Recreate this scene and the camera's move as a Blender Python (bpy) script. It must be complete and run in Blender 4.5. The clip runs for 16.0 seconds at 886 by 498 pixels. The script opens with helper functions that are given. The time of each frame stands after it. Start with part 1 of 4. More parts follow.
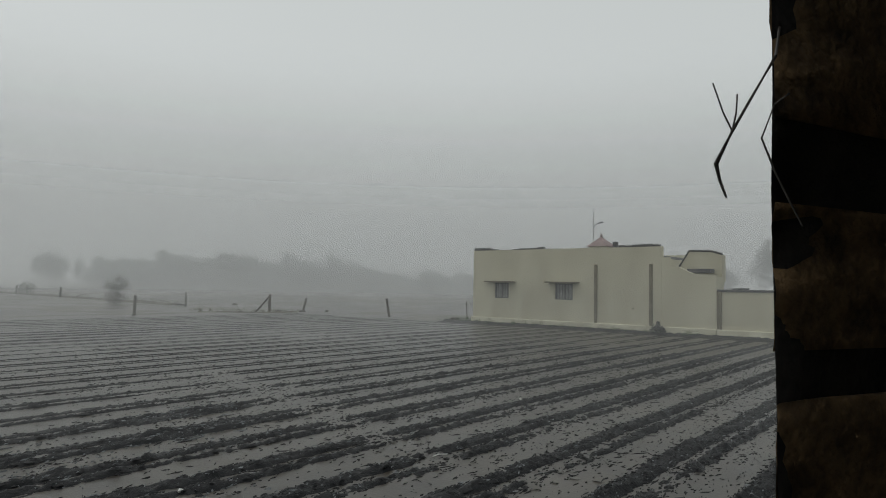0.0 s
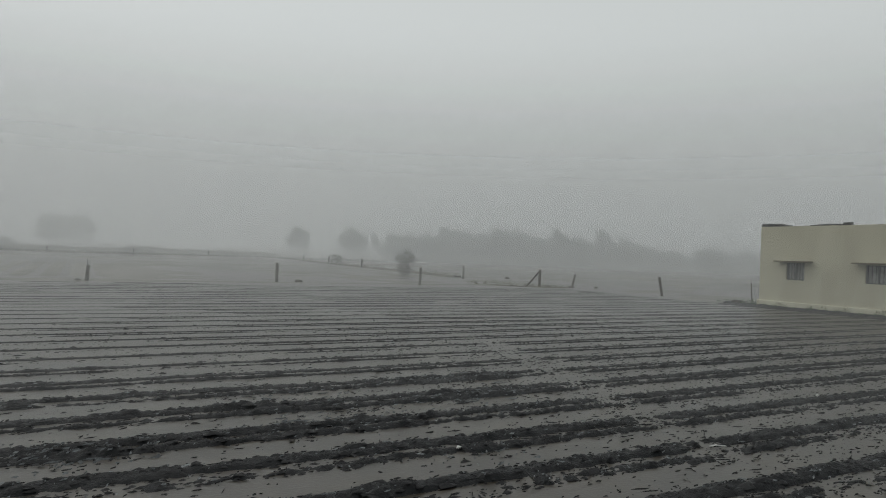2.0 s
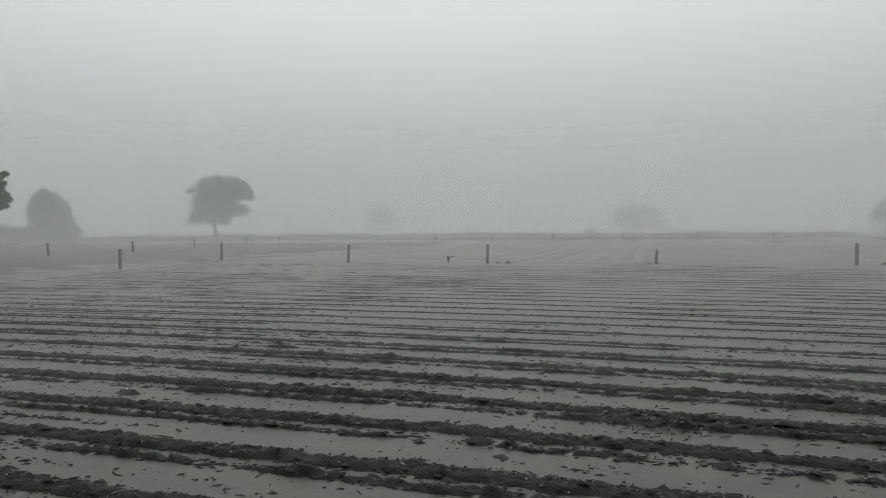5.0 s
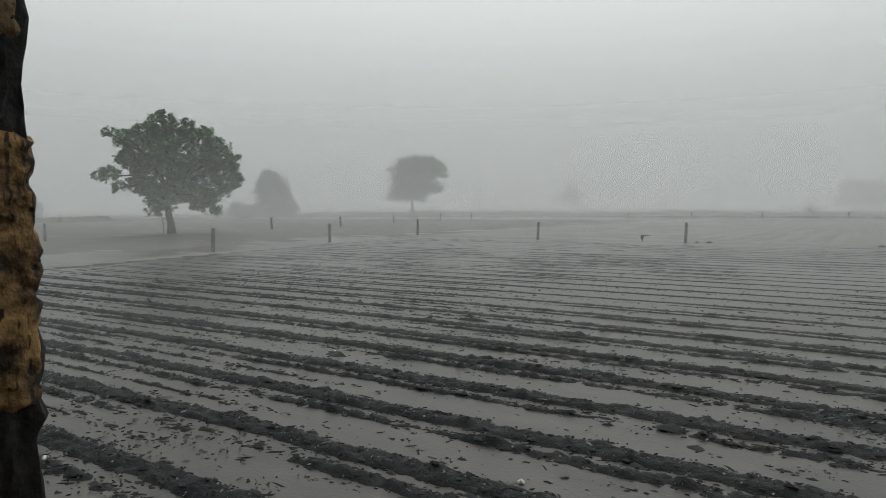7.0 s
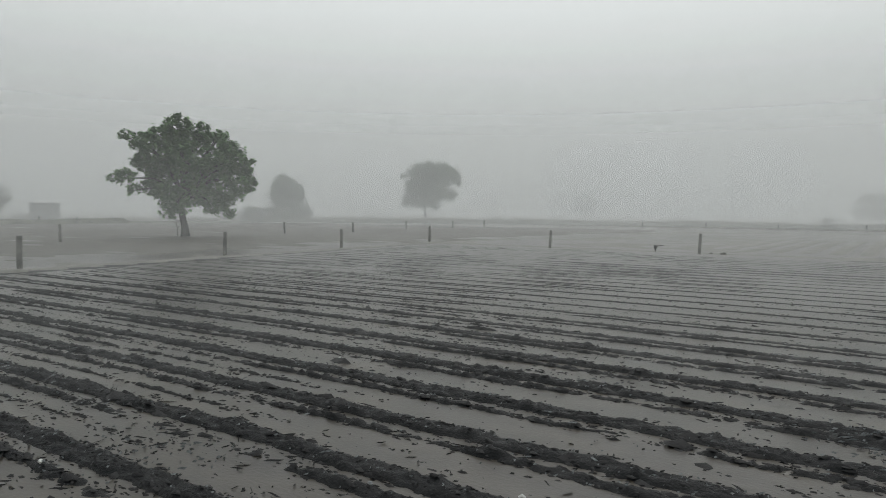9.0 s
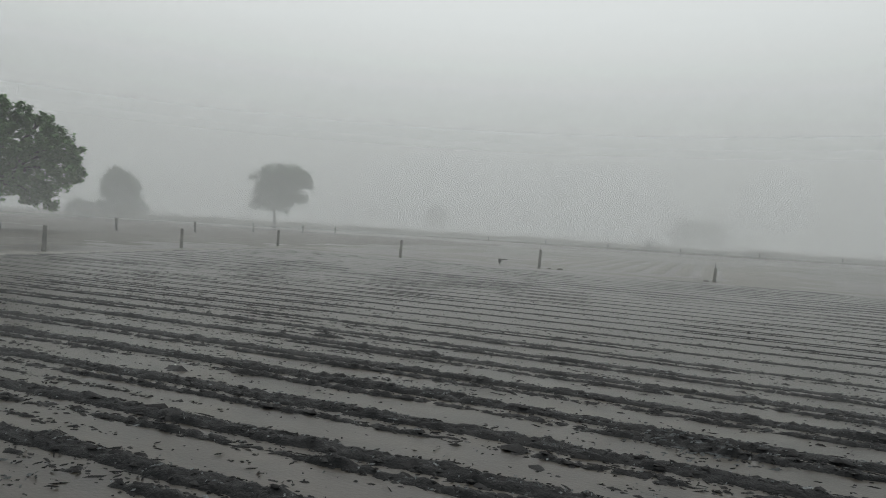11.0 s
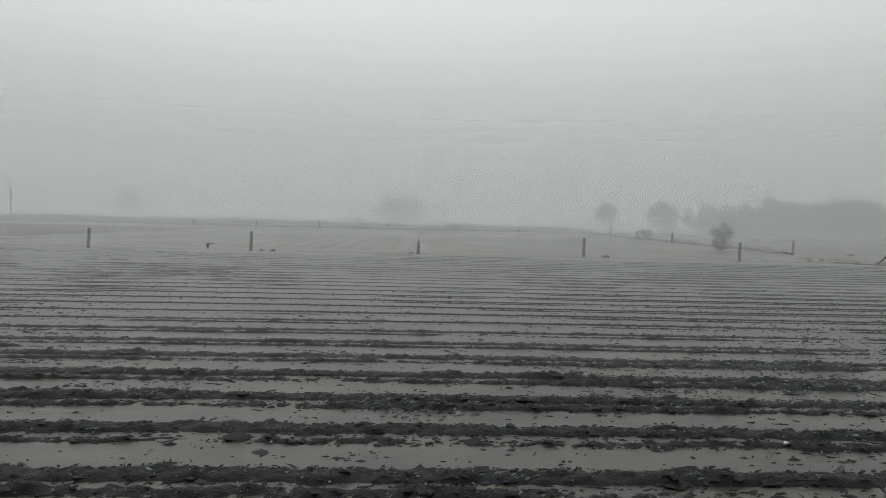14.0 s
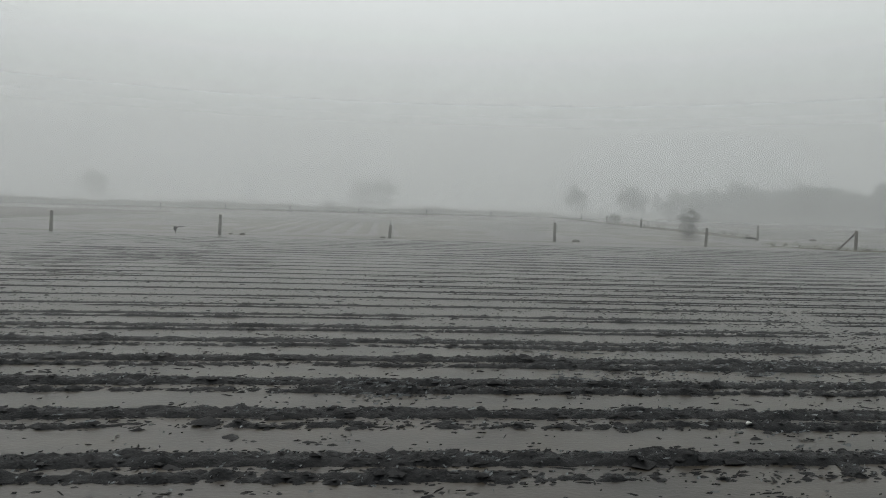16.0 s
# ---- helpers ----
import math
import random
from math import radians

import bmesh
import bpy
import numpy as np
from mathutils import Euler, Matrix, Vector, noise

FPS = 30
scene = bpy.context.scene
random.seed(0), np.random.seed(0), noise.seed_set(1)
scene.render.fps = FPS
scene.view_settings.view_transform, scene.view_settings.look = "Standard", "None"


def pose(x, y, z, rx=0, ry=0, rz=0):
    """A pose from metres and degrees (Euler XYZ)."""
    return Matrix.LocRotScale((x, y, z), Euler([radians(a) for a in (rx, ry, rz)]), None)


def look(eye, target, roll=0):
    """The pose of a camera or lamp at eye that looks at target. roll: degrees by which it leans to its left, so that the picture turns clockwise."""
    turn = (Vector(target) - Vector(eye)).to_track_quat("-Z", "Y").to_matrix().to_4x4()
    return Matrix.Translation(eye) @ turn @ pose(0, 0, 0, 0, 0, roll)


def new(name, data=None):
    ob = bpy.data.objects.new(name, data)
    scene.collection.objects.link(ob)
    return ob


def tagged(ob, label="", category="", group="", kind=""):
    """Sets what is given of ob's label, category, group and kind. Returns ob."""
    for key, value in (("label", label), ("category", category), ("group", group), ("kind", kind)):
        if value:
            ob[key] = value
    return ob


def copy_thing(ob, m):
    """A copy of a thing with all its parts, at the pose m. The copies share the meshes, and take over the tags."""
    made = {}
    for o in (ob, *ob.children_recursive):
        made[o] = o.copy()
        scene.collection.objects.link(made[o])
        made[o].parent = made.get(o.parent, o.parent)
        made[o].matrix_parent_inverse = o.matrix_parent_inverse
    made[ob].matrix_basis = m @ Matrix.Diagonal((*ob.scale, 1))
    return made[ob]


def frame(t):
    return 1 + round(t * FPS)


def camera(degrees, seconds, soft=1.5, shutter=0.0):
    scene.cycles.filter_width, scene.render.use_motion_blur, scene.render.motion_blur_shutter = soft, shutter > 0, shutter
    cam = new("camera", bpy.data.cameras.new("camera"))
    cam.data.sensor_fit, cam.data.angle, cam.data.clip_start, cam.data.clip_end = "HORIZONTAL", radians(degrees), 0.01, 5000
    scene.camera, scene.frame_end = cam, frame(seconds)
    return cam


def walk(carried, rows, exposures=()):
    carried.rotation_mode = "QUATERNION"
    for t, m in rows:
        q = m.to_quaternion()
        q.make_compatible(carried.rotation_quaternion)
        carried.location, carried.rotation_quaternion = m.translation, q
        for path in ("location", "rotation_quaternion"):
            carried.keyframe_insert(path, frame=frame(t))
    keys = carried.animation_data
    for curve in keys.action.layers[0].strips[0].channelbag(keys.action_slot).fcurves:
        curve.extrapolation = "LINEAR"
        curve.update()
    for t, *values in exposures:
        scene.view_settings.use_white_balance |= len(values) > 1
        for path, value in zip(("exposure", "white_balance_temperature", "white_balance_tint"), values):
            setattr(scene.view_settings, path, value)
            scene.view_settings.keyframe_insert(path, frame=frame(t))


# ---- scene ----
cam = camera(67.74, 16.0, soft=1.0)
PATH = [
    (0.0, pose(0, 0.000, 1.9, 93.20, -1.04, -50.75)),
    (0.5, pose(0, 0.000, 1.9, 92.25, -1.54, -44.06)),
    (1.0, pose(0, 0.000, 1.9, 91.56, -2.32, -38.92)),
    (1.5, pose(0, 0.000, 1.9, 92.07, -1.96, -33.20)),
    (2.0, pose(0, 0.000, 1.9, 90.49, -2.13, -27.71)),
    (2.5, pose(0, 0.000, 1.9, 89.46, -2.86, -22.24)),
    (3.0, pose(0, 0.000, 1.9, 88.39, -1.98, -18.17)),
    (3.5, pose(0, 0.000, 1.9, 86.87, -0.04, -7.39)),
    (4.0, pose(0, 0.000, 1.9, 86.72, 0.99, 4.63)),
    (4.2, pose(0, 0.000, 1.9, 87.23, 1.04, 8.11)),
    (6.3, pose(0, -0.160, 1.9, 88.64, -1.37, 25.56)),
    (6.5, pose(0, -0.130, 1.9, 88.73, -1.83, 25.81)),
    (7.0, pose(0, -0.050, 1.9, 86.46, 0.25, 34.82)),
    (7.5, pose(0, 0.000, 1.9, 86.25, -0.08, 42.92)),
    (8.0, pose(0, 0.055, 1.9, 87.19, 0.56, 42.11)),
    (8.5, pose(0, 0.070, 1.9, 88.04, 0.04, 39.84)),
    (8.7, pose(0, 0.070, 1.9, 87.73, -0.14, 38.23)),
    (10.8, pose(0, 0.030, 1.9, 87.15, -3.86, 24.85)),
    (11.0, pose(0, 0.030, 1.9, 88.23, -3.52, 23.14)),
    (11.5, pose(0, 0.015, 1.9, 88.76, -2.44, 16.80)),
    (12.0, pose(0, 0.000, 1.9, 88.76, -2.16, 8.58)),
    (12.5, pose(0, 0.000, 1.9, 88.42, -2.84, 4.91)),
    (13.0, pose(0, 0.000, 1.9, 87.88, -2.17, -1.11)),
    (13.5, pose(0, 0.000, 1.9, 87.64, -1.77, -3.50)),
    (14.0, pose(0, 0.000, 1.9, 87.52, -1.39, -1.54)),
    (14.5, pose(0, 0.000, 1.9, 86.47, -0.76, -0.03)),
    (15.0, pose(0, 0.000, 1.9, 86.33, -0.40, -1.29)),
    (15.5, pose(0, 0.000, 1.9, 86.23, -1.16, -3.19)),
    (16.0, pose(0, 0.000, 1.9, 86.22, -1.67, -3.98)),
]
walk(cam, PATH, exposures=[(0.0, -0.26), (2.5, -0.24), (4.0, -0.06), (6.3, -0.1), (7.5, 0.04), (8.7, 0.02), (10.8, -0.08), (12.5, -0.08), (14.0, 0.0), (16.0, 0.0)])

# ---- sky and light: a closed rain sky, brighter overhead ----
world = bpy.data.worlds.new("rain_sky")
scene.world = world
world.use_nodes = True
wn, wl = world.node_tree.nodes, world.node_tree.links
wn.clear()
sky = wn.new("ShaderNodeTexSky")
sky.sky_type, sky.sun_disc = "NISHITA", False
sky.sun_elevation, sky.sun_rotation = radians(58), radians(-20)
sky.air_density, sky.dust_density, sky.ozone_density = 1.0, 4.0, 1.0
grey = wn.new("ShaderNodeHueSaturation")
grey.inputs["Saturation"].default_value = 0.06
cloud = wn.new("ShaderNodeMix")
cloud.data_type = "RGBA"
cloud.inputs["Factor"].default_value = 0.8
cloud.inputs["B"].default_value = (6.35, 6.75, 6.7, 1)
bg = wn.new("ShaderNodeBackground")
wout = wn.new("ShaderNodeOutputWorld")
# the overcast dims evenly towards the horizon
way, split, dim = wn.new("ShaderNodeTexCoord"), wn.new("ShaderNodeSeparateXYZ"), wn.new("ShaderNodeMapRange")
dim.interpolation_type = "SMOOTHSTEP"
dim.inputs["From Min"].default_value, dim.inputs["From Max"].default_value = -0.06, 0.34
dim.inputs["To Min"].default_value, dim.inputs["To Max"].default_value = 0.092, 0.114
wl.new(way.outputs["Generated"], split.inputs["Vector"])
wl.new(split.outputs["Z"], dim.inputs["Value"])
wl.new(dim.outputs["Result"], bg.inputs["Strength"])
wl.new(sky.outputs["Color"], grey.inputs["Color"])
wl.new(grey.outputs["Color"], cloud.inputs["A"])
wl.new(cloud.outputs["Result"], bg.inputs["Color"])
wl.new(bg.outputs["Background"], wout.inputs["Surface"])

sun = new("sun", bpy.data.lights.new("sun", "SUN"))
sun.data.energy, sun.data.angle, sun.data.color = 0.5, radians(60), (1.0, 0.98, 0.95)
sun.matrix_world = look((-17, 47, 80), (0, 0, 0))

# ---- materials ----
def material(name, low, high, rough=0.6, scale=3.0, grain=40.0, bump=0.3, depth=0.02, metal=0.0, spec=0.5, stretch=(1, 1, 1), spread=(0.35, 0.65), random_tone=0.0, drip=0.0):
    """Two colours mixed by broad stains and fine grain, with the grain as relief. Sizes are in 1/metre."""
    m = bpy.data.materials.new(name)
    m.use_nodes = True
    n, l = m.node_tree.nodes, m.node_tree.links
    b = n["Principled BSDF"]
    geo = n.new("ShaderNodeNewGeometry")
    mp = n.new("ShaderNodeMapping")
    mp.inputs["Scale"].default_value = stretch
    l.new(geo.outputs["Position"], mp.inputs["Vector"])
    big, fine = n.new("ShaderNodeTexNoise"), n.new("ShaderNodeTexNoise")
    big.inputs["Scale"].default_value, big.inputs["Detail"].default_value = scale, 5
    fine.inputs["Scale"].default_value, fine.inputs["Detail"].default_value = grain, 4
    l.new(mp.outputs["Vector"], big.inputs["Vector"])
    l.new(mp.outputs["Vector"], fine.inputs["Vector"])
    add = n.new("ShaderNodeMath")
    add.operation = "MULTIPLY_ADD"
    add.inputs[1].default_value = 0.35
    l.new(fine.outputs["Fac"], add.inputs[0])
    l.new(big.outputs["Fac"], add.inputs[2])
    rng = n.new("ShaderNodeMapRange")
    rng.inputs["From Min"].default_value, rng.inputs["From Max"].default_value = spread[0] + 0.17, spread[1] + 0.17
    src = add
    if random_tone:
        info = n.new("ShaderNodeObjectInfo")
        shift = n.new("ShaderNodeMath")
        shift.operation = "MULTIPLY_ADD"
        shift.inputs[1].default_value = random_tone
        l.new(info.outputs["Random"], shift.inputs[0])
        l.new(add.outputs[0], shift.inputs[2])
        src = shift
    l.new(src.outputs[0], rng.inputs["Value"])
    mix = n.new("ShaderNodeMix")
    mix.data_type = "RGBA"
    mix.inputs["A"].default_value, mix.inputs["B"].default_value = (*low, 1), (*high, 1)
    l.new(rng.outputs["Result"], mix.inputs["Factor"])
    tone = mix.outputs["Result"]
    if drip:
        dm, dn, dr, dx = n.new("ShaderNodeMapping"), n.new("ShaderNodeTexNoise"), n.new("ShaderNodeMapRange"), n.new("ShaderNodeMix")
        dm.inputs["Scale"].default_value = (1, 1, 0.045)
        dn.inputs["Scale"].default_value, dn.inputs["Detail"].default_value = 120, 1
        dr.inputs["From Min"].default_value, dr.inputs["From Max"].default_value = 0.58, 0.64
        dr.inputs["To Max"].default_value = drip
        dx.data_type = "RGBA"
        dx.inputs["B"].default_value = (0.018, 0.014, 0.01, 1)
        l.new(geo.outputs["Position"], dm.inputs["Vector"])
        l.new(dm.outputs["Vector"], dn.inputs["Vector"])
        l.new(dn.outputs["Fac"], dr.inputs["Value"])
        l.new(dr.outputs["Result"], dx.inputs["Factor"])
        l.new(tone, dx.inputs["A"])
        tone = dx.outputs["Result"]
    l.new(tone, b.inputs["Base Color"])
    b.inputs["Roughness"].default_value, b.inputs["Metallic"].default_value = rough, metal
    b.inputs["Specular IOR Level"].default_value = spec
    bp = n.new("ShaderNodeBump")
    bp.inputs["Strength"].default_value, bp.inputs["Distance"].default_value = bump, depth
    l.new(add.outputs[0], bp.inputs["Height"])
    l.new(bp.outputs["Normal"], b.inputs["Normal"])
    return m


soil = material("wet_black_soil", (0.004, 0.005, 0.006), (0.015, 0.0154, 0.0162), 0.5, 2.0, 45, 1.0, 0.03, spec=0.15)
silt = material("pale_wet_silt", (0.10, 0.093, 0.08), (0.15, 0.14, 0.118), 0.42, 0.5, 20, 0.5, 0.03, spec=0.3)
clod_soil = material("clod_soil", (0.006, 0.006, 0.007), (0.019, 0.0192, 0.0198), 0.55, 5, 40, 0.6, 0.02, spec=0.18)
muddy_water = material("muddy_water", (0.020, 0.0165, 0.0115), (0.053, 0.044, 0.031), 0.33, 1.7, 38, 0.6, 0.010, spec=0.62, stretch=(0.55, 1, 1), spread=(0.3, 0.7))
bank_soil = material("bank_soil", (0.06, 0.06, 0.045), (0.13, 0.125, 0.095), 0.8, 0.8, 9, 0.8, 0.1)
weeds = material("wet_weeds", (0.07, 0.072, 0.045), (0.145, 0.14, 0.09), 0.8, 1.2, 9, 0.8, 0.1)
mud_bank = material("dark_mud_bank", (0.06, 0.056, 0.047), (0.105, 0.097, 0.083), 0.6, 0.9, 9, 0.8, 0.08)
cream_paint = material("cream_wall_paint", (0.46, 0.43, 0.32), (0.56, 0.53, 0.405), 0.7, 0.7, 16, 0.15, 0.01, stretch=(1, 1, 0.35))
plinth_paint = material("plinth_paint", (0.50, 0.47, 0.35), (0.65, 0.62, 0.48), 0.7, 1.2, 16, 0.2, 0.01)
brown_strip = material("brown_strip_paint", (0.13, 0.115, 0.075), (0.19, 0.165, 0.11), 0.7, 2, 20, 0.2, 0.01)
cement = material("grey_cement", (0.10, 0.105, 0.11), (0.20, 0.205, 0.21), 0.8, 2, 20, 0.4, 0.01)
dark_cement = material("dark_cement", (0.055, 0.055, 0.06), (0.12, 0.115, 0.11), 0.8, 2.5, 20, 0.5, 0.02)
red_tile = material("red_tile", (0.20, 0.145, 0.135), (0.28, 0.21, 0.20), 0.7, 3, 20, 0.3, 0.02)
shutter_grey = material("weathered_shutter", (0.22, 0.22, 0.21), (0.36, 0.36, 0.34), 0.6, 4, 30, 0.3, 0.005)
shutter_frame = material("grey_window_frame", (0.14, 0.14, 0.135), (0.22, 0.22, 0.21), 0.6, 4, 30, 0.2, 0.004)
pale_metal = material("pale_galvanised", (0.22, 0.22, 0.22), (0.34, 0.34, 0.34), 0.6, 6, 40, 0.1, 0.002, metal=0.2)
iron = material("painted_iron", (0.06, 0.06, 0.06), (0.12, 0.12, 0.12), 0.5, 8, 60, 0.2, 0.002, metal=0.3)
post_stone = material("wet_post_stone", (0.06, 0.06, 0.055), (0.19, 0.185, 0.165), 0.75, 2.2, 25, 0.6, 0.01, random_tone=0.12)
post_wood = material("old_post_wood", (0.05, 0.046, 0.04), (0.12, 0.108, 0.09), 0.85, 3, 40, 0.6, 0.01, stretch=(1, 1, 0.2))
dark_post = material("dark_wet_post", (0.025, 0.024, 0.022), (0.06, 0.058, 0.052), 0.8, 3, 25, 0.5, 0.01)
bark = material("bark", (0.018, 0.016, 0.013), (0.05, 0.045, 0.037), 0.9, 2.5, 18, 0.9, 0.03, stretch=(1, 1, 0.4))
leaf_green = material("leaf_green", (0.07, 0.14, 0.05), (0.12, 0.21, 0.08), 0.7, 0.9, 5, 0.0, 0.01, spec=0.15, spread=(0.4, 0.6))
leaf_mid = material("leaf_mid", (0.06, 0.10, 0.045), (0.12, 0.18, 0.08), 0.7, 0.5, 4, 0.0, 0.01, spec=0.15, spread=(0.4, 0.6))
leaf_far = material("leaf_far", (0.032, 0.058, 0.024), (0.07, 0.11, 0.046), 0.7, 0.5, 4, 0.0, 0.01, spec=0.15, spread=(0.4, 0.6))
scrub = material("dry_scrub", (0.10, 0.10, 0.085), (0.19, 0.19, 0.16), 0.8, 1.5, 8, 0.0, 0.01)
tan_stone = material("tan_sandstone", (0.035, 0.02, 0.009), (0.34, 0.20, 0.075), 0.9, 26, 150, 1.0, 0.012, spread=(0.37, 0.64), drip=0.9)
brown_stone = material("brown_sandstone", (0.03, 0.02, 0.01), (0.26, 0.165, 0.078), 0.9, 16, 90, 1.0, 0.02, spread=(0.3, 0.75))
black_mud = material("black_mud_mortar", (0.006, 0.006, 0.0065), (0.024, 0.021, 0.018), 0.9, 14, 90, 1.0, 0.012)
twig_bark = material("dead_twig_bark", (0.02, 0.018, 0.015), (0.06, 0.052, 0.045), 0.8, 30, 200, 0.4, 0.002)
plaster = material("shed_plaster", (0.10, 0.085, 0.065), (0.20, 0.17, 0.13), 0.9, 2, 25, 0.6, 0.01)
white_bits = material("pale_plastic", (0.5, 0.5, 0.48), (0.75, 0.75, 0.72), 0.5, 20, 80, 0.1, 0.002)
# straw and leaf, with the glints of wet ridge edges painted in as pale flakes
straw = material("straw_and_glints", (0.07, 0.08, 0.083), (0.24, 0.255, 0.26), 0.6, 20, 80, 0.1, 0.002)
# the blue-grey is sky reflected off wet litter, put into the colour
sky_sheen_stalk = material("sky_sheen_stalk", (0.05, 0.056, 0.06), (0.14, 0.15, 0.155), 0.4, 20, 80, 0.1, 0.002, spec=0.5)
black_cloth = material("black_cloth", (0.012, 0.012, 0.013), (0.03, 0.03, 0.032), 0.8, 10, 60, 0.3, 0.005)


def haze_material(name, density, foot, fade_low, fade_high):
    """A thin sheet standing in for rain haze: it lets most light by and thins out to its foot and to its top."""
    m = bpy.data.materials.new(name)
    m.use_nodes = True
    n, l = m.node_tree.nodes, m.node_tree.links
    n.clear()
    geo, sep = n.new("ShaderNodeNewGeometry"), n.new("ShaderNodeSeparateXYZ")
    l.new(geo.outputs["Position"], sep.inputs["Vector"])

    def ramp(lo, hi, a, b):
        r = n.new("ShaderNodeMapRange")
        r.interpolation_type = "SMOOTHSTEP"
        r.inputs["From Min"].default_value, r.inputs["From Max"].default_value = lo, hi
        r.inputs["To Min"].default_value, r.inputs["To Max"].default_value = a, b
        return r

    up, down = ramp(0.0, foot, 0.0, 1.0), ramp(fade_low, fade_high, 1.0, 0.0)
    l.new(sep.outputs["Z"], up.inputs["Value"])
    l.new(sep.outputs["Z"], down.inputs["Value"])
    amount = n.new("ShaderNodeValue")
    amount.outputs[0].default_value = density
    value = amount.outputs[0]
    for r in (up, down):
        mul = n.new("ShaderNodeMath")
        mul.operation = "MULTIPLY"
        l.new(value, mul.inputs[0])
        l.new(r.outputs["Result"], mul.inputs[1])
        value = mul.outputs[0]
    clear, front, back = n.new("ShaderNodeBsdfTransparent"), n.new("ShaderNodeBsdfDiffuse"), n.new("ShaderNodeBsdfTranslucent")
    for s in (front, back):
        s.inputs["Color"].default_value = (0.95, 0.96, 0.96, 1)
    both, mix, out = n.new("ShaderNodeMixShader"), n.new("ShaderNodeMixShader"), n.new("ShaderNodeOutputMaterial")
    l.new(front.outputs[0], both.inputs[1])
    l.new(back.outputs[0], both.inputs[2])
    l.new(value, mix.inputs[0])
    l.new(clear.outputs[0], mix.inputs[1])
    l.new(both.outputs[0], mix.inputs[2])
    l.new(mix.outputs[0], out.inputs["Surface"])
    return m


# ---- small builders ----
def mesh_object(name, bm, mat, smooth=False):
    me = bpy.data.meshes.new(name)
    bm.normal_update()
    bm.to_mesh(me)
    bm.free()
    me.materials.append(mat)
    if smooth:
        me.shade_smooth()
    return new(name, me)


def part(name, bm, mat, parent, label="", smooth=False):
    ob = mesh_object(name, bm, mat, smooth)
    ob.parent = parent
    if label:
        tagged(ob, label)
    return ob


def add_box(bm, lo, hi, bevel=0.0):
    """A box between two corners, with its edges bevelled, added to bm."""
    x0, y0, z0 = lo
    x1, y1, z1 = hi
    vs = [bm.verts.new(p) for p in ((x0, y0, z0), (x1, y0, z0), (x1, y1, z0), (x0, y1, z0), (x0, y0, z1), (x1, y0, z1), (x1, y1, z1), (x0, y1, z1))]
    fs = [bm.faces.new([vs[i] for i in f]) for f in ((3, 2, 1, 0), (4, 5, 6, 7), (0, 1, 5, 4), (1, 2, 6, 5), (2, 3, 7, 6), (3, 0, 4, 7))]
    if bevel:
        es = list({e for f in fs for e in f.edges})
        bmesh.ops.bevel(bm, geom=es, offset=bevel, segments=1, affect="EDGES", profile=0.5)
    return vs


def box(lo, hi, bevel=0.0):
    bm = bmesh.new()
    add_box(bm, lo, hi, bevel)
    return bm


def add_tube(bm, points, radii, sides=7):
    """A tapering round limb through points."""
    rings = []
    pts = [Vector(p) for p in points]
    for i, p in enumerate(pts):
        d = (pts[min(i + 1, len(pts) - 1)] - pts[max(i - 1, 0)]).normalized()
        u = d.cross(Vector((0.31, 0.2, 0.93) if abs(d.z) < 0.9 else (1, 0.1, 0))).normalized()
        w = d.cross(u)
        rings.append([bm.verts.new(p + radii[i] * (math.cos(a) * u + math.sin(a) * w)) for a in (2 * math.pi * k / sides for k in range(sides))])
    for a, b in zip(rings, rings[1:]):
        for k in range(sides):
            bm.faces.new((a[k], a[(k + 1) % sides], b[(k + 1) % sides], b[k]))
    bm.faces.new(rings[0][::-1])
    bm.faces.new(rings[-1])


def tube(points, radii, sides=7):
    bm = bmesh.new()
    add_tube(bm, points, radii, sides)
    return bm


def panel_with_openings(axis_at, thick, y0, y1, z0, z1, holes):
    """An upright wall slab in the plane x = axis_at, with rectangular openings (y0, y1, z0, z1) right through it."""
    ys = sorted({y0, y1, *(h[0] for h in holes), *(h[1] for h in holes)})
    zs = sorted({z0, z1, *(h[2] for h in holes), *(h[3] for h in holes)})
    full = {}
    for i in range(len(ys) - 1):
        for j in range(len(zs) - 1):
            cy, cz = (ys[i] + ys[i + 1]) / 2, (zs[j] + zs[j + 1]) / 2
            full[i, j] = not any(h[0] < cy < h[1] and h[2] < cz < h[3] for h in holes)
    bm = bmesh.new()
    made = {}

    def v(i, j, k):
        if (i, j, k) not in made:
            made[i, j, k] = bm.verts.new((axis_at + k * thick, ys[i], zs[j]))
        return made[i, j, k]

    for (i, j), solid in full.items():
        if not solid:
            continue
        bm.faces.new((v(i, j, 0), v(i, j + 1, 0), v(i + 1, j + 1, 0), v(i + 1, j, 0)))
        bm.faces.new((v(i, j, 1), v(i + 1, j, 1), v(i + 1, j + 1, 1), v(i, j + 1, 1)))
        for di, dj, a, b in ((-1, 0, (i, j), (i, j + 1)), (1, 0, (i + 1, j + 1), (i + 1, j)), (0, -1, (i + 1, j), (i, j)), (0, 1, (i, j + 1), (i + 1, j + 1))):
            if not full.get((i + di, j + dj), False):
                bm.faces.new((v(*a, 0), v(*a, 1), v(*b, 1), v(*b, 0)))
    bmesh.ops.recalc_face_normals(bm, faces=bm.faces)
    return bm


def empty(name, place=(0, 0, 0), turn=0.0):
    ob = new(name)
    ob.empty_display_size = 0.2
    ob.matrix_basis = pose(*place, 0, 0, turn)
    return ob


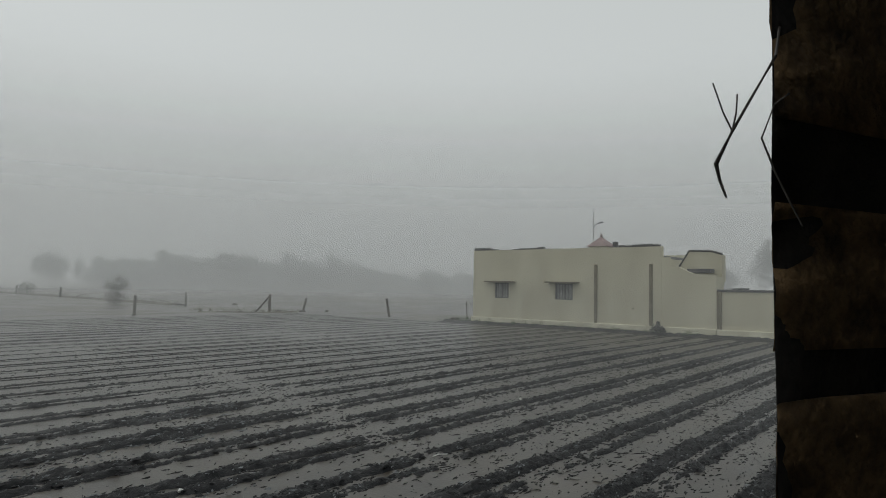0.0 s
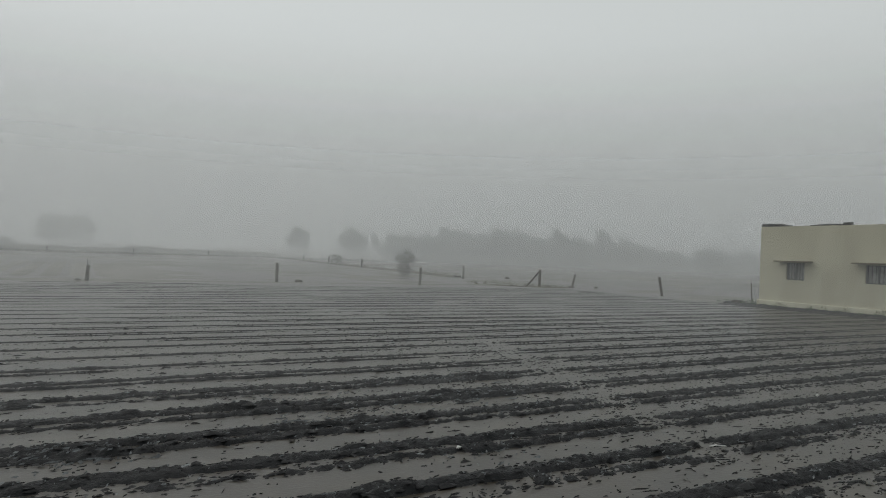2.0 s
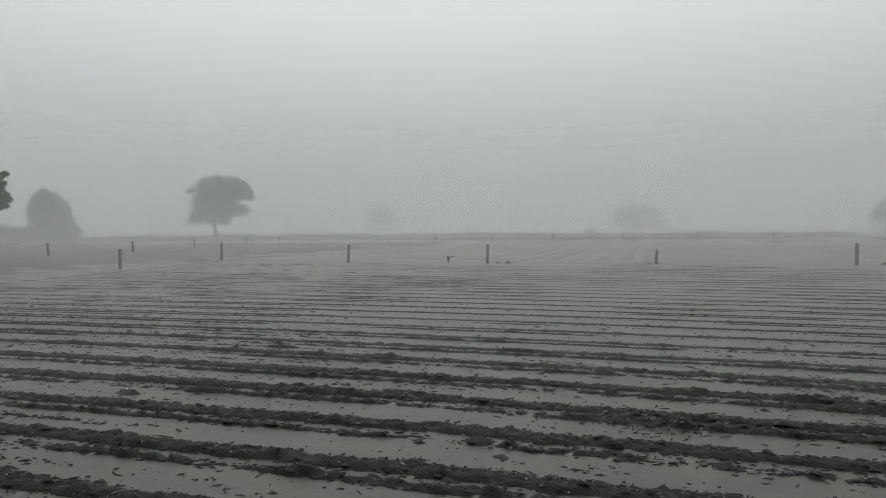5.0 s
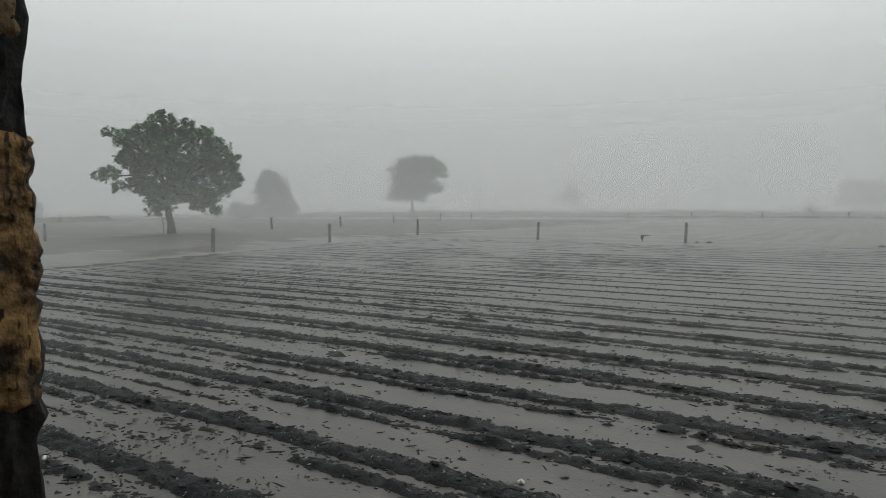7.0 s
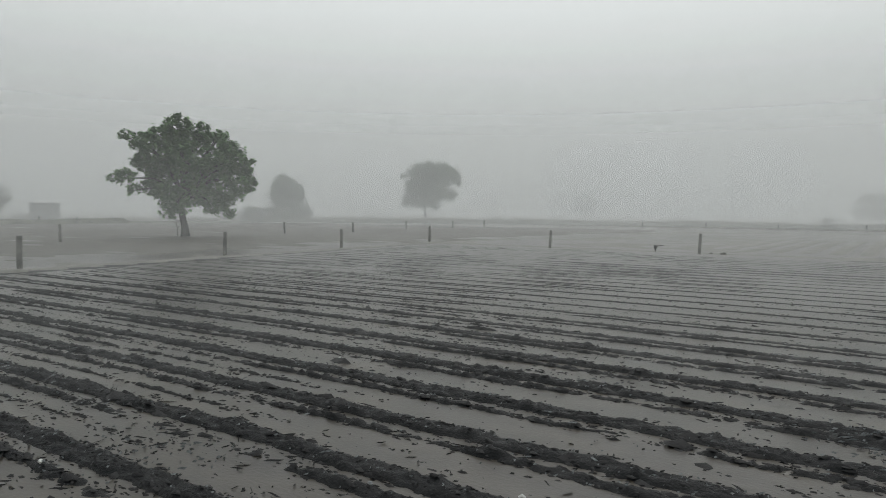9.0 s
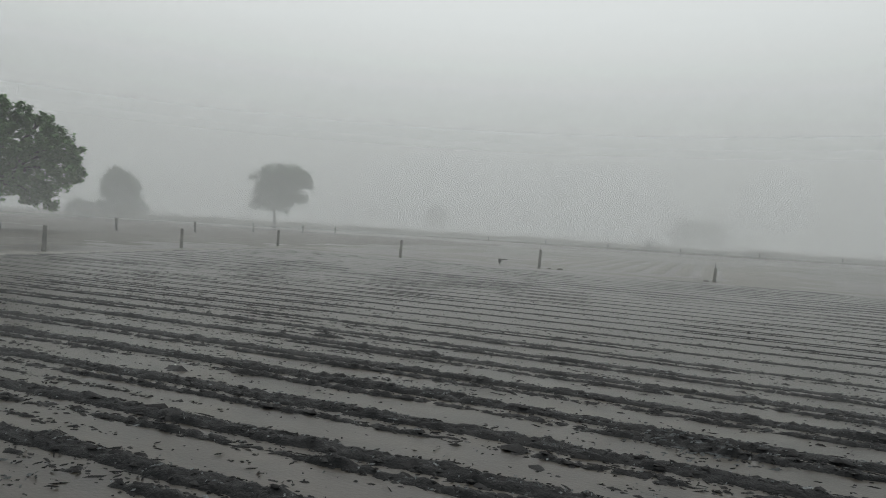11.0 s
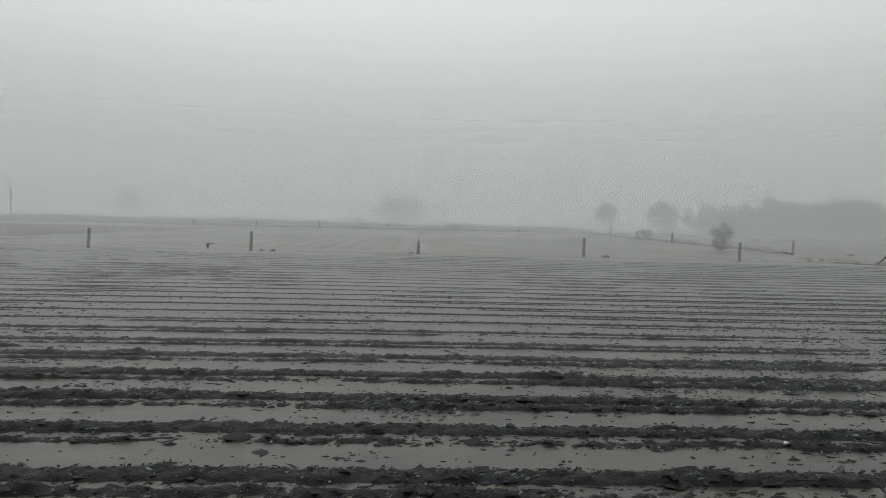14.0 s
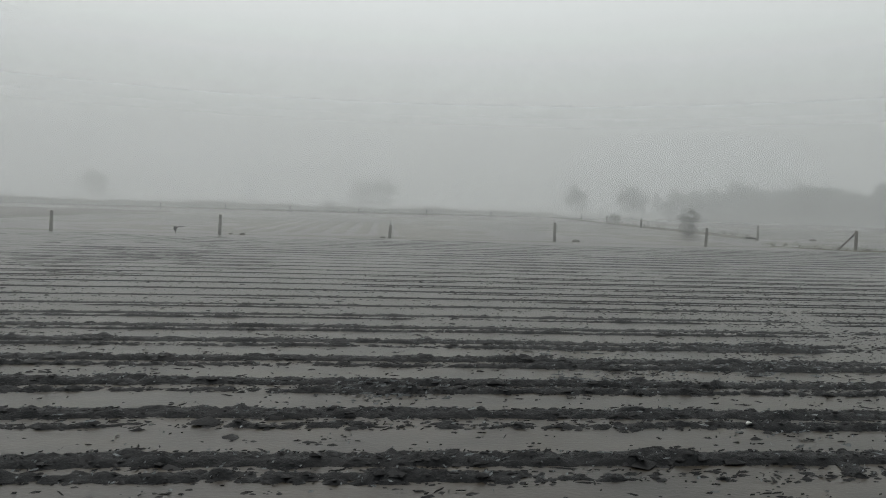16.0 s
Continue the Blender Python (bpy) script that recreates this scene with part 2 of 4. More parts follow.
def value_noise(x, y, seed):
    """Smooth noise from 0 to 1 on arrays, one unit to a cell."""
    xi, yi = np.floor(x), np.floor(y)
    fx, fy = x - xi, y - yi
    fx, fy = fx * fx * (3 - 2 * fx), fy * fy * (3 - 2 * fy)

    def cell(a, b):
        s = np.sin(a * 127.1 + b * 311.7 + seed * 74.7) * 43758.5453
        return s - np.floor(s)

    return (cell(xi, yi) * (1 - fx) + cell(xi + 1, yi) * fx) * (1 - fy) + (cell(xi, yi + 1) * (1 - fx) + cell(xi + 1, yi + 1) * fx) * fy


def fractal(x, y, seed, octaves=3):
    return sum(value_noise(x * 2 ** o, y * 2 ** o, seed + o) * 0.5 ** o for o in range(octaves)) / sum(0.5 ** o for o in range(octaves))


def smooth(v, lo, hi):
    t = np.clip((v - lo) / (hi - lo), 0, 1)
    return t * t * (3 - 2 * t)


# ---- ground: one sheet, ridged field in front, flooded flats round it ----
ROW = 1.06        # from one planted ridge to the next
HOUSE_X = 28.6


def field_left(y):
    return -22.6 - 0.155 * (y - 9)


def track_x(y):
    return 4.45 + 0.267 * y


DRAGGED = [(-0.15, 6.55, 0.75, 1.0), (2.5, 7.2, 0.8, 0.8), (2.3, 8.45, 0.9, 0.8), (4.5, 7.6, 0.9, 0.9), (-2.7, 7.1, 0.8, 0.6), (-4.6, 3.0, 0.7, 0.4), (-5.3, 2.95, 0.6, 0.4), (0.4, 3.6, 0.9, 0.5), (5.2, 8.9, 1.2, 0.9), (3.4, 5.3, 0.8, 0.5)]


def dragged_amount(x, y):
    return sum(k * np.exp(-((x - px) / rx) ** 2 - ((y - py) / 0.42) ** 2) for px, py, rx, k in DRAGGED)


def row_drift(x):
    """How far the ridges swing towards the shed at their far left end."""
    left = np.minimum(x, 0)
    return 0.008 * x - 0.0034 * np.maximum(left, -9) ** 2 + 0.061 * np.minimum(left + 9, 0)


def ground_height(x, y):
    inside = smooth(x, field_left(y) + 0.5, field_left(y) + 1.4) * (1 - smooth(x, 26.2, 27.6)) * (1 - smooth(y, 33.2, 35.0)) * smooth(y, 0.9, 1.6)
    bend = 0.07 * (fractal(x * 0.12, y * 0.25, 3) - 0.5) + 0.045 * (value_noise(x * 0.7, y * 0.5, 9) - 0.5) + 0.03 * (value_noise(x * 2.3, y * 2.0, 19) - 0.5) + 0.035 * (value_noise(x * 7, y * 5, 29) - 0.5) + 0.02 * (value_noise(x * 17, y * 9, 39) - 0.5)
    v = y + bend - row_drift(x) - 4.80
    d = v - ROW * np.round(v / ROW)            # metres from the middle of the broad ridge
    e = v + 0.315 - ROW * np.round((v + 0.315) / ROW)
    g = v + 0.64 - ROW * np.round((v + 0.64) / ROW)
    near = 1 - smooth(y, 5, 12)
    # patches where loose crumbs and stalks were dragged between the ridges
    dragged = dragged_amount(x, y)
    broad = np.exp(-(np.abs(d) / (0.118 + 0.026 * near - 0.03 * smooth(y, 9, 17))) ** 4)
    narrow = np.exp(-(np.abs(e) / (0.066 + 0.03 * near * smooth(x, -4, 0) + 0.012 * near + 0.06 * dragged)) ** 3)
    third = np.exp(-(g / 0.05) ** 2) * (1 - smooth(x, -6.5, -3.5)) * np.clip(2.6 * fractal(x * 0.4, y * 0.6, 37) - 0.75, 0, 1)
    worn = (0.82 + 0.3 * fractal(x * 0.25, y * 0.4, 21)) * (1 - 0.3 * smooth(y, 6, 12) - 0.12 * smooth(y, 12, 20)) * (0.82 + 0.18 * smooth(x, -14, -8)) * (1 - 0.18 * smooth(x, 0.5, 4) * smooth(y, 5.2, 7) * (1 - smooth(y, 9, 12)))
    worn2 = np.clip(2.6 * fractal(x * 0.45, y * 0.6, 33) - 0.38 + 0.35 * smooth(x, 2.5, 5) + 0.5 * dragged, 0.1 + 0.4 * near, 1.1) * (1 - 0.3 * smooth(y, 7, 16))
    rough = fractal(x * 4.5, y * 6.0, 5, 3) - 0.5
    crumbs = fractal(x * 11, y * 14, 15, 2) - 0.5
    grit = value_noise(x * 21, y * 26, 25) - 0.5
    lumps = np.maximum(fractal(x * 2.6, y * 8.0, 40, 3) - 0.63 + 0.16 * dragged, 0) * (1 - smooth(y, 9, 15))
    # a trodden line that cuts across the ridges
    trod = np.exp(-((x - track_x(y)) / 0.30) ** 2) * smooth(y, 3.5, 4.5) * (1 - smooth(y, 11, 15))
    rows = -0.040 + 0.008 * smooth(y, 9, 18) + (0.076 * broad * worn + 0.062 * narrow * worn2 + 0.056 * third) * (1 - 0.55 * trod) + (0.012 * rough + 0.05 * crumbs + 0.035 * grit) * (1 - 0.82 * smooth(y, 6.5, 13) - 0.12 * smooth(y, 13, 19)) * (0.22 + 0.8 * broad + narrow + third + 0.8 * trod) + 0.15 * lumps
    flats = -0.004 + 0.05 * (fractal(x * 0.22, y * 0.22, 50) - 0.5) + (0.012 + 0.025 * np.maximum(smooth(y, 36.5, 39), 1 - smooth(x, field_left(y) - 1.5, field_left(y)))) * (fractal(x * 0.5, y * 0.8, 60, 4) - 0.5)
    # barer mud round the broad tree
    flats = flats + 0.02 * (1 - smooth(x, -38, -28)) * smooth(y, 0, 6) * (1 - smooth(y, 80, 110))
    # the narrow ditch edges between the fields
    flats = flats + 0.05 * np.exp(-((y - 36.9 - 0.02 * x) / 0.5) ** 2) * (x < 27) * (0.3 + value_noise(x * 0.8, y * 0, 70))
    flats = flats + 0.09 * np.exp(-((x - field_left(y) + 0.1) / 0.35) ** 2) * (y < 37)
    strips = np.exp(-(((x + 0.02 * (y - 40)) / 1.45 - np.round(x / 1.45)) / 0.22) ** 2) * smooth(y, 39, 43) * (1 - smooth(y, 58, 72)) * smooth(x, -12, -8) * (1 - smooth(x, -1, 2))
    flats = flats + 0.05 * (smooth(y, 39, 43) * (1 - smooth(y, 55, 72)) * smooth(x, -13, -8) * (1 - smooth(x, 0, 5))) - 0.085 * strips
    z = flats * (1 - inside) + rows * inside
    yard = smooth(x, 26.6, 28.2) * (1 - smooth(y, 21.6, 22.8))
    z = z * (1 - yard) + yard * (0.07 + 0.10 * rough + 0.06 * (fractal(x, y, 80) - 0.5))
    porch = (1 - smooth(y, 0.7, 1.3)) * (1 - smooth(np.abs(x), 6, 9))
    z = z * (1 - porch) + porch * 0.08
    far = smooth(np.hypot(x, y), 130, 260)
    return z * (1 - far) + far * 0.25 * (fractal(x * 0.02, y * 0.02, 90) - 0.3)


def spaced(*runs):
    out = []
    for a, b, step in runs:
        out.append(np.linspace(a, b, max(2, int(round((b - a) / step)) + 1))[:-1])
    return np.concatenate(out + [np.array([runs[-1][1]])])


def grid_sheet(name, xs, ys, height, mat):
    gx, gy = np.meshgrid(xs, ys)
    co = np.stack([gx, gy, height(gx, gy)], -1).reshape(-1, 3)
    nx, ny = len(xs), len(ys)
    a = (np.arange(ny - 1)[:, None] * nx + np.arange(nx - 1)[None, :]).ravel()
    quads = np.stack([a, a + 1, a + nx + 1, a + nx], 1)
    me = bpy.data.meshes.new(name)
    me.vertices.add(len(co))
    me.vertices.foreach_set("co", co.astype(np.float32).ravel())
    me.loops.add(quads.size)
    me.loops.foreach_set("vertex_index", quads.astype(np.int32).ravel())
    me.polygons.add(len(quads))
    me.polygons.foreach_set("loop_start", np.arange(0, quads.size, 4, dtype=np.int32))
    me.update(calc_edges=True)
    me.materials.append(mat)
    me.shade_smooth()
    return new(name, me)


xs = spaced((-2500, -300, 220), (-300, -100, 25), (-100, -30, 2.5), (-30, -10, 0.2), (-10, -5, 0.07), (-5, 6, 0.045), (6, 12, 0.07), (12, 30, 0.15), (30, 60, 1.5), (60, 300, 20), (300, 2500, 220))
ys = spaced((-2500, -200, 230), (-200, -10, 19), (-10, 0.6, 0.8), (0.6, 2.4, 0.05), (2.4, 10, 0.032), (10, 18, 0.045), (18, 26, 0.065), (26, 38, 0.1), (38, 75, 0.6), (75, 140, 2.5), (140, 400, 20), (400, 2500, 200))
ground = tagged(grid_sheet("ground", xs, ys, ground_height, soil), "dark wet ploughed soil in low ridges, flooded between", "ground", kind="structure")

wx = spaced((-300, -60, 20), (-60, 60, 4), (60, 300, 20))
wy = spaced((0.4, 60, 3), (60, 320, 20))
ground.data.materials.append(silt)
ground.data.materials.append(mud_bank)
n_face = len(ground.data.polygons)
mid = np.empty(n_face * 3, np.float32)
ground.data.polygons.foreach_get("center", mid)
mid = mid.reshape(-1, 3)
fx, fy = mid[:, 0], mid[:, 1]
in_field = (fx > field_left(fy) + 0.3) & (fx < np.where(fy < 22.8, 40, 27.0)) & (fy < 35.2 + 0.02 * fx) & (fy > 0)
ground.data.polygons.foreach_set("material_index", np.where(in_field, 0, np.where((fx < -27.5) & (fy < 95) & (fy > 0), 2, 1)).astype(np.int32))
water = tagged(grid_sheet("water", wx, wy, lambda x, y: 0 * x, muddy_water), "shallow brown rain water standing between the ridges", "water", kind="structure")


# ---- clods, straw, painted glints and pale bits on the ridges ----
def scatter(name, shape, count, y_range, x_range, keep, make, mat, label, category):
    """Many small pieces in one mesh, lying on the soil; more of them near the shed. keep: chance by place and height above the water."""
    rnd = np.random.default_rng(11 + count)
    px = rnd.uniform(*x_range, count)
    py = y_range[0] + (y_range[1] - y_range[0]) * rnd.uniform(0, 1, count) ** 1.4
    pz = ground_height(px, py)
    ok = rnd.uniform(0, 1, count) < keep(px, py, pz) * (1 - 0.97 * smooth(py, 6, y_range[1]))
    px, py, pz = px[ok], py[ok], np.maximum(pz[ok], 0)
    n = len(px)
    local = make(rnd, n)
    co = local + np.stack([px, py, pz], 1)[:, None, :]
    k = local.shape[1]
    tri = (np.arange(n)[:, None, None] * k + np.array(shape)[None]).reshape(-1, 3)
    me = bpy.data.meshes.new(name)
    me.vertices.add(n * k)
    me.vertices.foreach_set("co", co.astype(np.float32).ravel())
    me.loops.add(tri.size)
    me.loops.foreach_set("vertex_index", tri.astype(np.int32).ravel())
    me.polygons.add(len(tri))
    me.polygons.foreach_set("loop_start", np.arange(0, tri.size, 3, dtype=np.int32))
    me.update(calc_edges=True)
    me.materials.append(mat)
    return tagged(new(name, me), label, category, kind="stuff")


def make_clods(rnd, n):
    size = np.exp(rnd.normal(math.log(0.0155), 0.5, n))[:, None, None]
    a = np.linspace(0, 2 * math.pi, 6)[:-1]
    ring = np.stack([1.9 * np.cos(a), np.sin(a), 0 * a - 0.3], 1)
    base = np.concatenate([ring, [[0.3, 0.1, 0.30], [-0.6, -0.1, 0.26]]])[None] + rnd.uniform(-0.4, 0.4, (n, 7, 3)) * np.array([1.3, 1, 0.5])
    return base * size


def make_flakes(rnd, n):
    length, width, a = np.exp(rnd.normal(math.log(0.012), 0.65, n)), np.exp(rnd.normal(math.log(0.0032), 0.5, n)), rnd.normal(0, 0.9, n)
    c, s0, z = np.cos(a), np.sin(a), rnd.uniform(0.004, 0.018, n)
    corner = [(-1, -0.3), (0.5, -1.1), (1, 0.4), (-0.3, 1)]
    return np.stack([np.stack([u * length * c - w * width * s0, u * length * s0 + w * width * c, z + 0.004 * u + 0.006 * w], 1) for u, w in corner], 1)


def make_stalks(rnd, n):
    return make_flakes(rnd, n) * np.array([1.8, 1.3, 1.3])


def make_chips(rnd, n):
    return make_flakes(rnd, n) * np.array([1.9, 1.5, 0.8])


scatter("clods", [(0, 1, 5), (1, 2, 5), (2, 6, 5), (2, 3, 6), (3, 4, 6), (4, 5, 6), (4, 0, 5)], 200000, (1.2, 21), (-18, 20), lambda x, y, z: np.where(z > 0.004, 0.6, np.where(z > -0.03, 0.5, 0.03)), make_clods, clod_soil, "small wet lumps of black soil along the ridges", "soil clods")
scatter("flakes", [(0, 1, 2), (0, 2, 3)], 60000, (1.2, 18), (-16, 18), lambda x, y, z: np.where(z > 0.0, 0.5, np.where(z > -0.02, 0.28, 0.02)), make_flakes, straw, "small pale flakes of straw and leaf, also painted glints of wet soil", "straw")
scatter("chips", [(0, 1, 2), (0, 2, 3)], 150000, (1.2, 21), (-17, 19), lambda x, y, z: np.where(z > 0.0, 0.3, np.where(z > -0.03, 0.5, 0.03)) + 0.12 * dragged_amount(x, y) + 0.2 * smooth(x, 3, 6) * (z < 0.004), make_chips, clod_soil, "flat dark crumbs of soil floating and lying in the wet", "soil crumbs")
scatter("stalks", [(0, 1, 2), (0, 2, 3)], 60000, (1.2, 14), (-8, 9), lambda x, y, z: 0.75 * np.clip(dragged_amount(x, y) - 0.15, 0, 1), make_stalks, sky_sheen_stalk, "wet stalks and leaves dragged between the ridges, sky sheen painted blue-grey", "stalks")
for k, (bx, by, length) in enumerate(((5.81, 4.74, 0.19), (-5.2, 2.2, 0.04), (-6.1, 6.2, 0.035), (3.2, 5.6, 0.05), (-2.1, 3.9, 0.045), (9.6, 6.1, 0.08))):
    zb = max(0.0, float(ground_height(np.array([bx]), np.array([by]))[0])) + 0.008
    bit = mesh_object("litter_scrap", tube([(-length / 2, 0, 0), (-length * 0.1, 0.008, 0.012), (length / 2, 0, 0.004)], [0.006, 0.008, 0.005] if k == 0 else [0.011, 0.016, 0.009], 6), white_bits)
    bit.matrix_basis = pose(bx, by, zb, 0, 0, -20 + 9 * k)
    tagged(bit, "long white scrap of plastic on wet soil" if k == 0 else "small pale scrap lying on the wet field", "litter", "litter on the field")

# ---- fence posts ----
def stone_post(height, width, seed, mat=post_stone):
    """A rough split stone post, its foot at the origin and sunk a little."""
    rnd = random.Random(seed)
    bm = bmesh.new()
    levels = 6
    rings = []
    for k in range(levels + 1):
        z = -0.12 + (height + 0.12) * k / levels
        s = 1.0 - 0.08 * k / levels + rnd.uniform(-0.04, 0.04)
        w, d = width * s / 2, width * 0.72 * s / 2
        c = 0.25 * w
        loop = [(-w + c, -d), (w - c, -d), (w, -d + c), (w, d - c), (w - c, d), (-w + c, d), (-w, d - c), (-w, -d + c)]
        rings.append([bm.verts.new((x + rnd.uniform(-0.006, 0.006), y + rnd.uniform(-0.006, 0.006), z + (rnd.uniform(-0.03, 0.02) if k == levels else 0))) for x, y in loop])
    for a, b in zip(rings, rings[1:]):
        for k in range(8):
            bm.faces.new((a[k], a[(k + 1) % 8], b[(k + 1) % 8], b[k]))
    bm.faces.new(rings[0][::-1])
    bm.faces.new(rings[-1])
    return bm


def lay(x, y):
    return float(ground_height(np.array([float(x)]), np.array([float(y)]))[0])


POST_LABEL = "rough grey stone fence post standing in wet mud"
kinds = [tagged(mesh_object("fence_post", stone_post(1.10, 0.165, 3 + i), post_stone), POST_LABEL, "fence post", "fence posts") for i in range(3)]
spots = [
    (17.45, 36.1, 1, 0), (8.96, 36.9, 0.5, 1), (-9.38, 35.85, 2, -1), (-17.8, 35.4, 2.5, 0), (-27.2, 36.0, 1, 0),
    (-26.06, 26.4, 0, 0), (-24.78, 17.9, 1, 0), (-23.15, 9.1, 0.5, 0),
    (-39.7, 11.7, 3, 0), (-42.9, 19.1, 0, 0), (-47.7, 40.9, -3, 0), (-48.1, 50.4, -2.5, 0), (-53.9, 66.3, -2, 0), (-55.6, 79.2, 0, 0), (-59.8, 94.3, 0, 0), (-62.2, 108, 0, 0), (-65.8, 124.5, 0, 0),
    (-98.7, 31.2, 0, 0), (-102.5, 42.7, 0, 0), (-102.8, 48.1, 0, 0), (-110, 62, 0, 0), (-114, 77, 0, 0),
    (-38.2, 110, 2, 0), (-29.8, 117.5, 0, 0), (-18.2, 114.4, 0, 0), (-6.4, 112.1, 0, 0), (5.2, 115.5, 0, 0), (17, 118.6, 0, 0),
    (32.8, 137, 0, 0), (32.6, 115, 0, 0), (28.8, 89.1, 2, 0), (27.9, 73.8, 2, 0), (26.4, 46.6, 0.5, 0),
]
far_kind = tagged(mesh_object("fence_post", stone_post(1.12, 0.20, 9), dark_post), "dark wet fence post far across the fields", "fence post", "fence posts")
far_kind.matrix_basis = pose(-73.5, 128.5, 0, 0, 0, 30)
for i, (px, py, lean, tip) in enumerate(spots):
    m = pose(px, py, lay(px, py) - 0.02, tip, lean, math.degrees(math.atan2(-px, py)) + 7 * math.sin(5.1 * i))
    if i < 3:
        kinds[i].matrix_basis = m
    else:
        copy_thing(kinds[i % 3] if math.hypot(px, py) < 60 else far_kind, m)
short = tagged(mesh_object("broken_fence_post", stone_post(0.72, 0.17, 12), post_stone), "short broken stone fence post with wire on top", "fence post", "fence posts")
short.matrix_basis = pose(-0.36, 36.35, lay(-0.36, 36.35), 0, 3, 4)
part("wire", tube([(0.02, 0, 0.6), (-0.03, 0.01, 0.82), (-0.06, 0, 1.02)], [0.018, 0.014, 0.01], 5), iron, short, "bent rusty wire end")
for nm, px, py, lean, hh, label in (("leaning_fence_post", 28.6, 27.45, -10, 1.12, "dark wooden fence post leaning over wet ground"), ("leaning_fence_post", 29.0, 36.0, 12, 0.95, "dark wooden fence post leaning over wet ground"), ("fence_stake", 31.2, 23.6, -4, 1.0, "thin grey stake beside the house corner")):
    ob = tagged(mesh_object(nm, stone_post(hh, 0.15 if "post" in nm else 0.06, 21), post_wood), label, "fence post", "fence posts")
    ob.matrix_basis = pose(px, py, lay(px, py) - 0.02, 0, lean, math.degrees(math.atan2(-px, py)))
brace = empty("braced_fence_post", (25.97, 35.6, lay(25.97, 35.6)), math.degrees(math.atan2(-25.97, 35.6)))
tagged(brace, "wooden corner fence post with a slanting brace", "fence post", "fence posts")
part("post", stone_post(1.18, 0.17, 31), post_wood, brace)
part("brace", tube([(-0.95, 0, -0.1), (-0.5, 0.02, 0.45), (-0.05, 0, 1.02)], [0.06, 0.055, 0.05], 7), post_wood, brace, "slanting wooden strut")

stake = empty("marker_stake", (-11.75, 36.1, lay(-11.75, 36.1)))
tagged(stake, "short stake with a black rag at the field edge", "stake")
part("stick", tube([(0, 0, -0.1), (0.01, 0, 0.15), (0, 0.01, 0.34)], [0.022, 0.02, 0.016], 6), post_wood, stake)
bm = bmesh.new()
add_tube(bm, [(0.0, 0, 0.1), (-0.02, 0.01, 0.24), (0.02, 0, 0.36)], [0.03, 0.085, 0.11], 7)
add_tube(bm, [(0.05, 0, 0.33), (0.24, 0.02, 0.36), (0.46, 0.03, 0.38)], [0.02, 0.03, 0.012], 6)
part("rag", bm, black_cloth, stake, "black rag with a loose end")


def boulder(name, place, size, mat, label):
    bm = bmesh.new()
    bmesh.ops.create_icosphere(bm, subdivisions=2, radius=1)
    for v in bm.verts:
        k = 1 + 0.35 * noise.noise(v.co * 1.7 + Vector(place))
        v.co = Vector((v.co.x * size * 1.2 * k, v.co.y * size * k, max(v.co.z, -0.3) * size * 0.7 * k))
    ob = mesh_object(name, bm, mat)
    ob.matrix_basis = pose(*place)
    return tagged(ob, label, "clod", "large clods")


for px, py, s in ((28.7, 22.7, 0.35), (29.3, 22.9, 0.24), (27.8, 53, 0.28), (31.9, 48.5, 0.32), (10.4, 37.6, 0.3), (-8.3, 36.3, 0.22), (-8.9, 36.3, 0.16), (-0.75, 36.4, 0.2), (28.3, 35.2, 0.3), (30.1, 34.8, 0.2), (24.2, 36.2, 0.25), (27.0, 36.0, 0.22)):
    boulder("earth_clod", (px, py, max(0.0, lay(px, py)) + 0.01), s * 0.65, mud_bank, "large wet lump of earth beside the fence")


# ---- banks with scrub at the edges of the fields ----
def bank(name, points, width, height, seed, label, mat=bank_soil):
    """A low uneven bank of earth and scrub along a line."""
    rnd = np.random.default_rng(seed)
    bm = bmesh.new()
    rows = []
    for (x0, y0), (x1, y1) in zip(points, points[1:]):
        length = math.hypot(x1 - x0, y1 - y0)
        dx, dy = (x1 - x0) / length, (y1 - y0) / length
        for k in range(int(length / 0.6)):
            s = k * 0.6
            cx, cy = x0 + dx * s, y0 + dy * s
            h = height * (0.65 + 0.7 * float(fractal(np.array([cx * 0.25]), np.array([cy * 0.25]), seed)[0]) + rnd.uniform(-0.12, 0.12))
            rows.append([bm.verts.new((cx - dy * o * width, cy + dx * o * width, z * h - 0.06)) for o, z in ((-1, 0), (-0.6, 0.55 + rnd.uniform(-0.12, 0.12)), (-0.2, 0.95 + rnd.uniform(-0.1, 0.1)), (0.2, 1.0), (0.6, 0.5 + rnd.uniform(-0.1, 0.1)), (1, 0))])
    for a, b in zip(rows, rows[1:]):
        for k in range(5):
            bm.faces.new((a[k], a[k + 1], b[k + 1], b[k]))
    bmesh.ops.recalc_face_normals(bm, faces=bm.faces)
    return tagged(mesh_object(name, bm, mat), label, "earth bank", kind="structure")


bank("bank_far", [(-78, 131), (-40, 126), (0, 124), (34, 140)], 1.6, 1.25, 5, "low scrubby earth bank along the far field edge")
bank("bank_far_left", [(-125, 95), (-78, 131)], 1.6, 1.2, 8, "low scrubby earth bank along the far field edge")
bank("bank_left", [(-96, 8), (-103, 45), (-117, 80), (-125, 95)], 1.6, 0.85, 12, "low scrubby earth bank along the side field edge")
bank("bank_side", [(34, 140), (30, 95), (28.5, 70), (27.2, 48)], 0.9, 0.20, 6, "low weedy bank under the side fence")
bank("bank_corner", [(22.6, 38.2), (24.0, 36.6), (25.8, 35.2), (28.2, 35.0)], 0.7, 0.11, 7, "low weedy bank under the side fence", weeds)

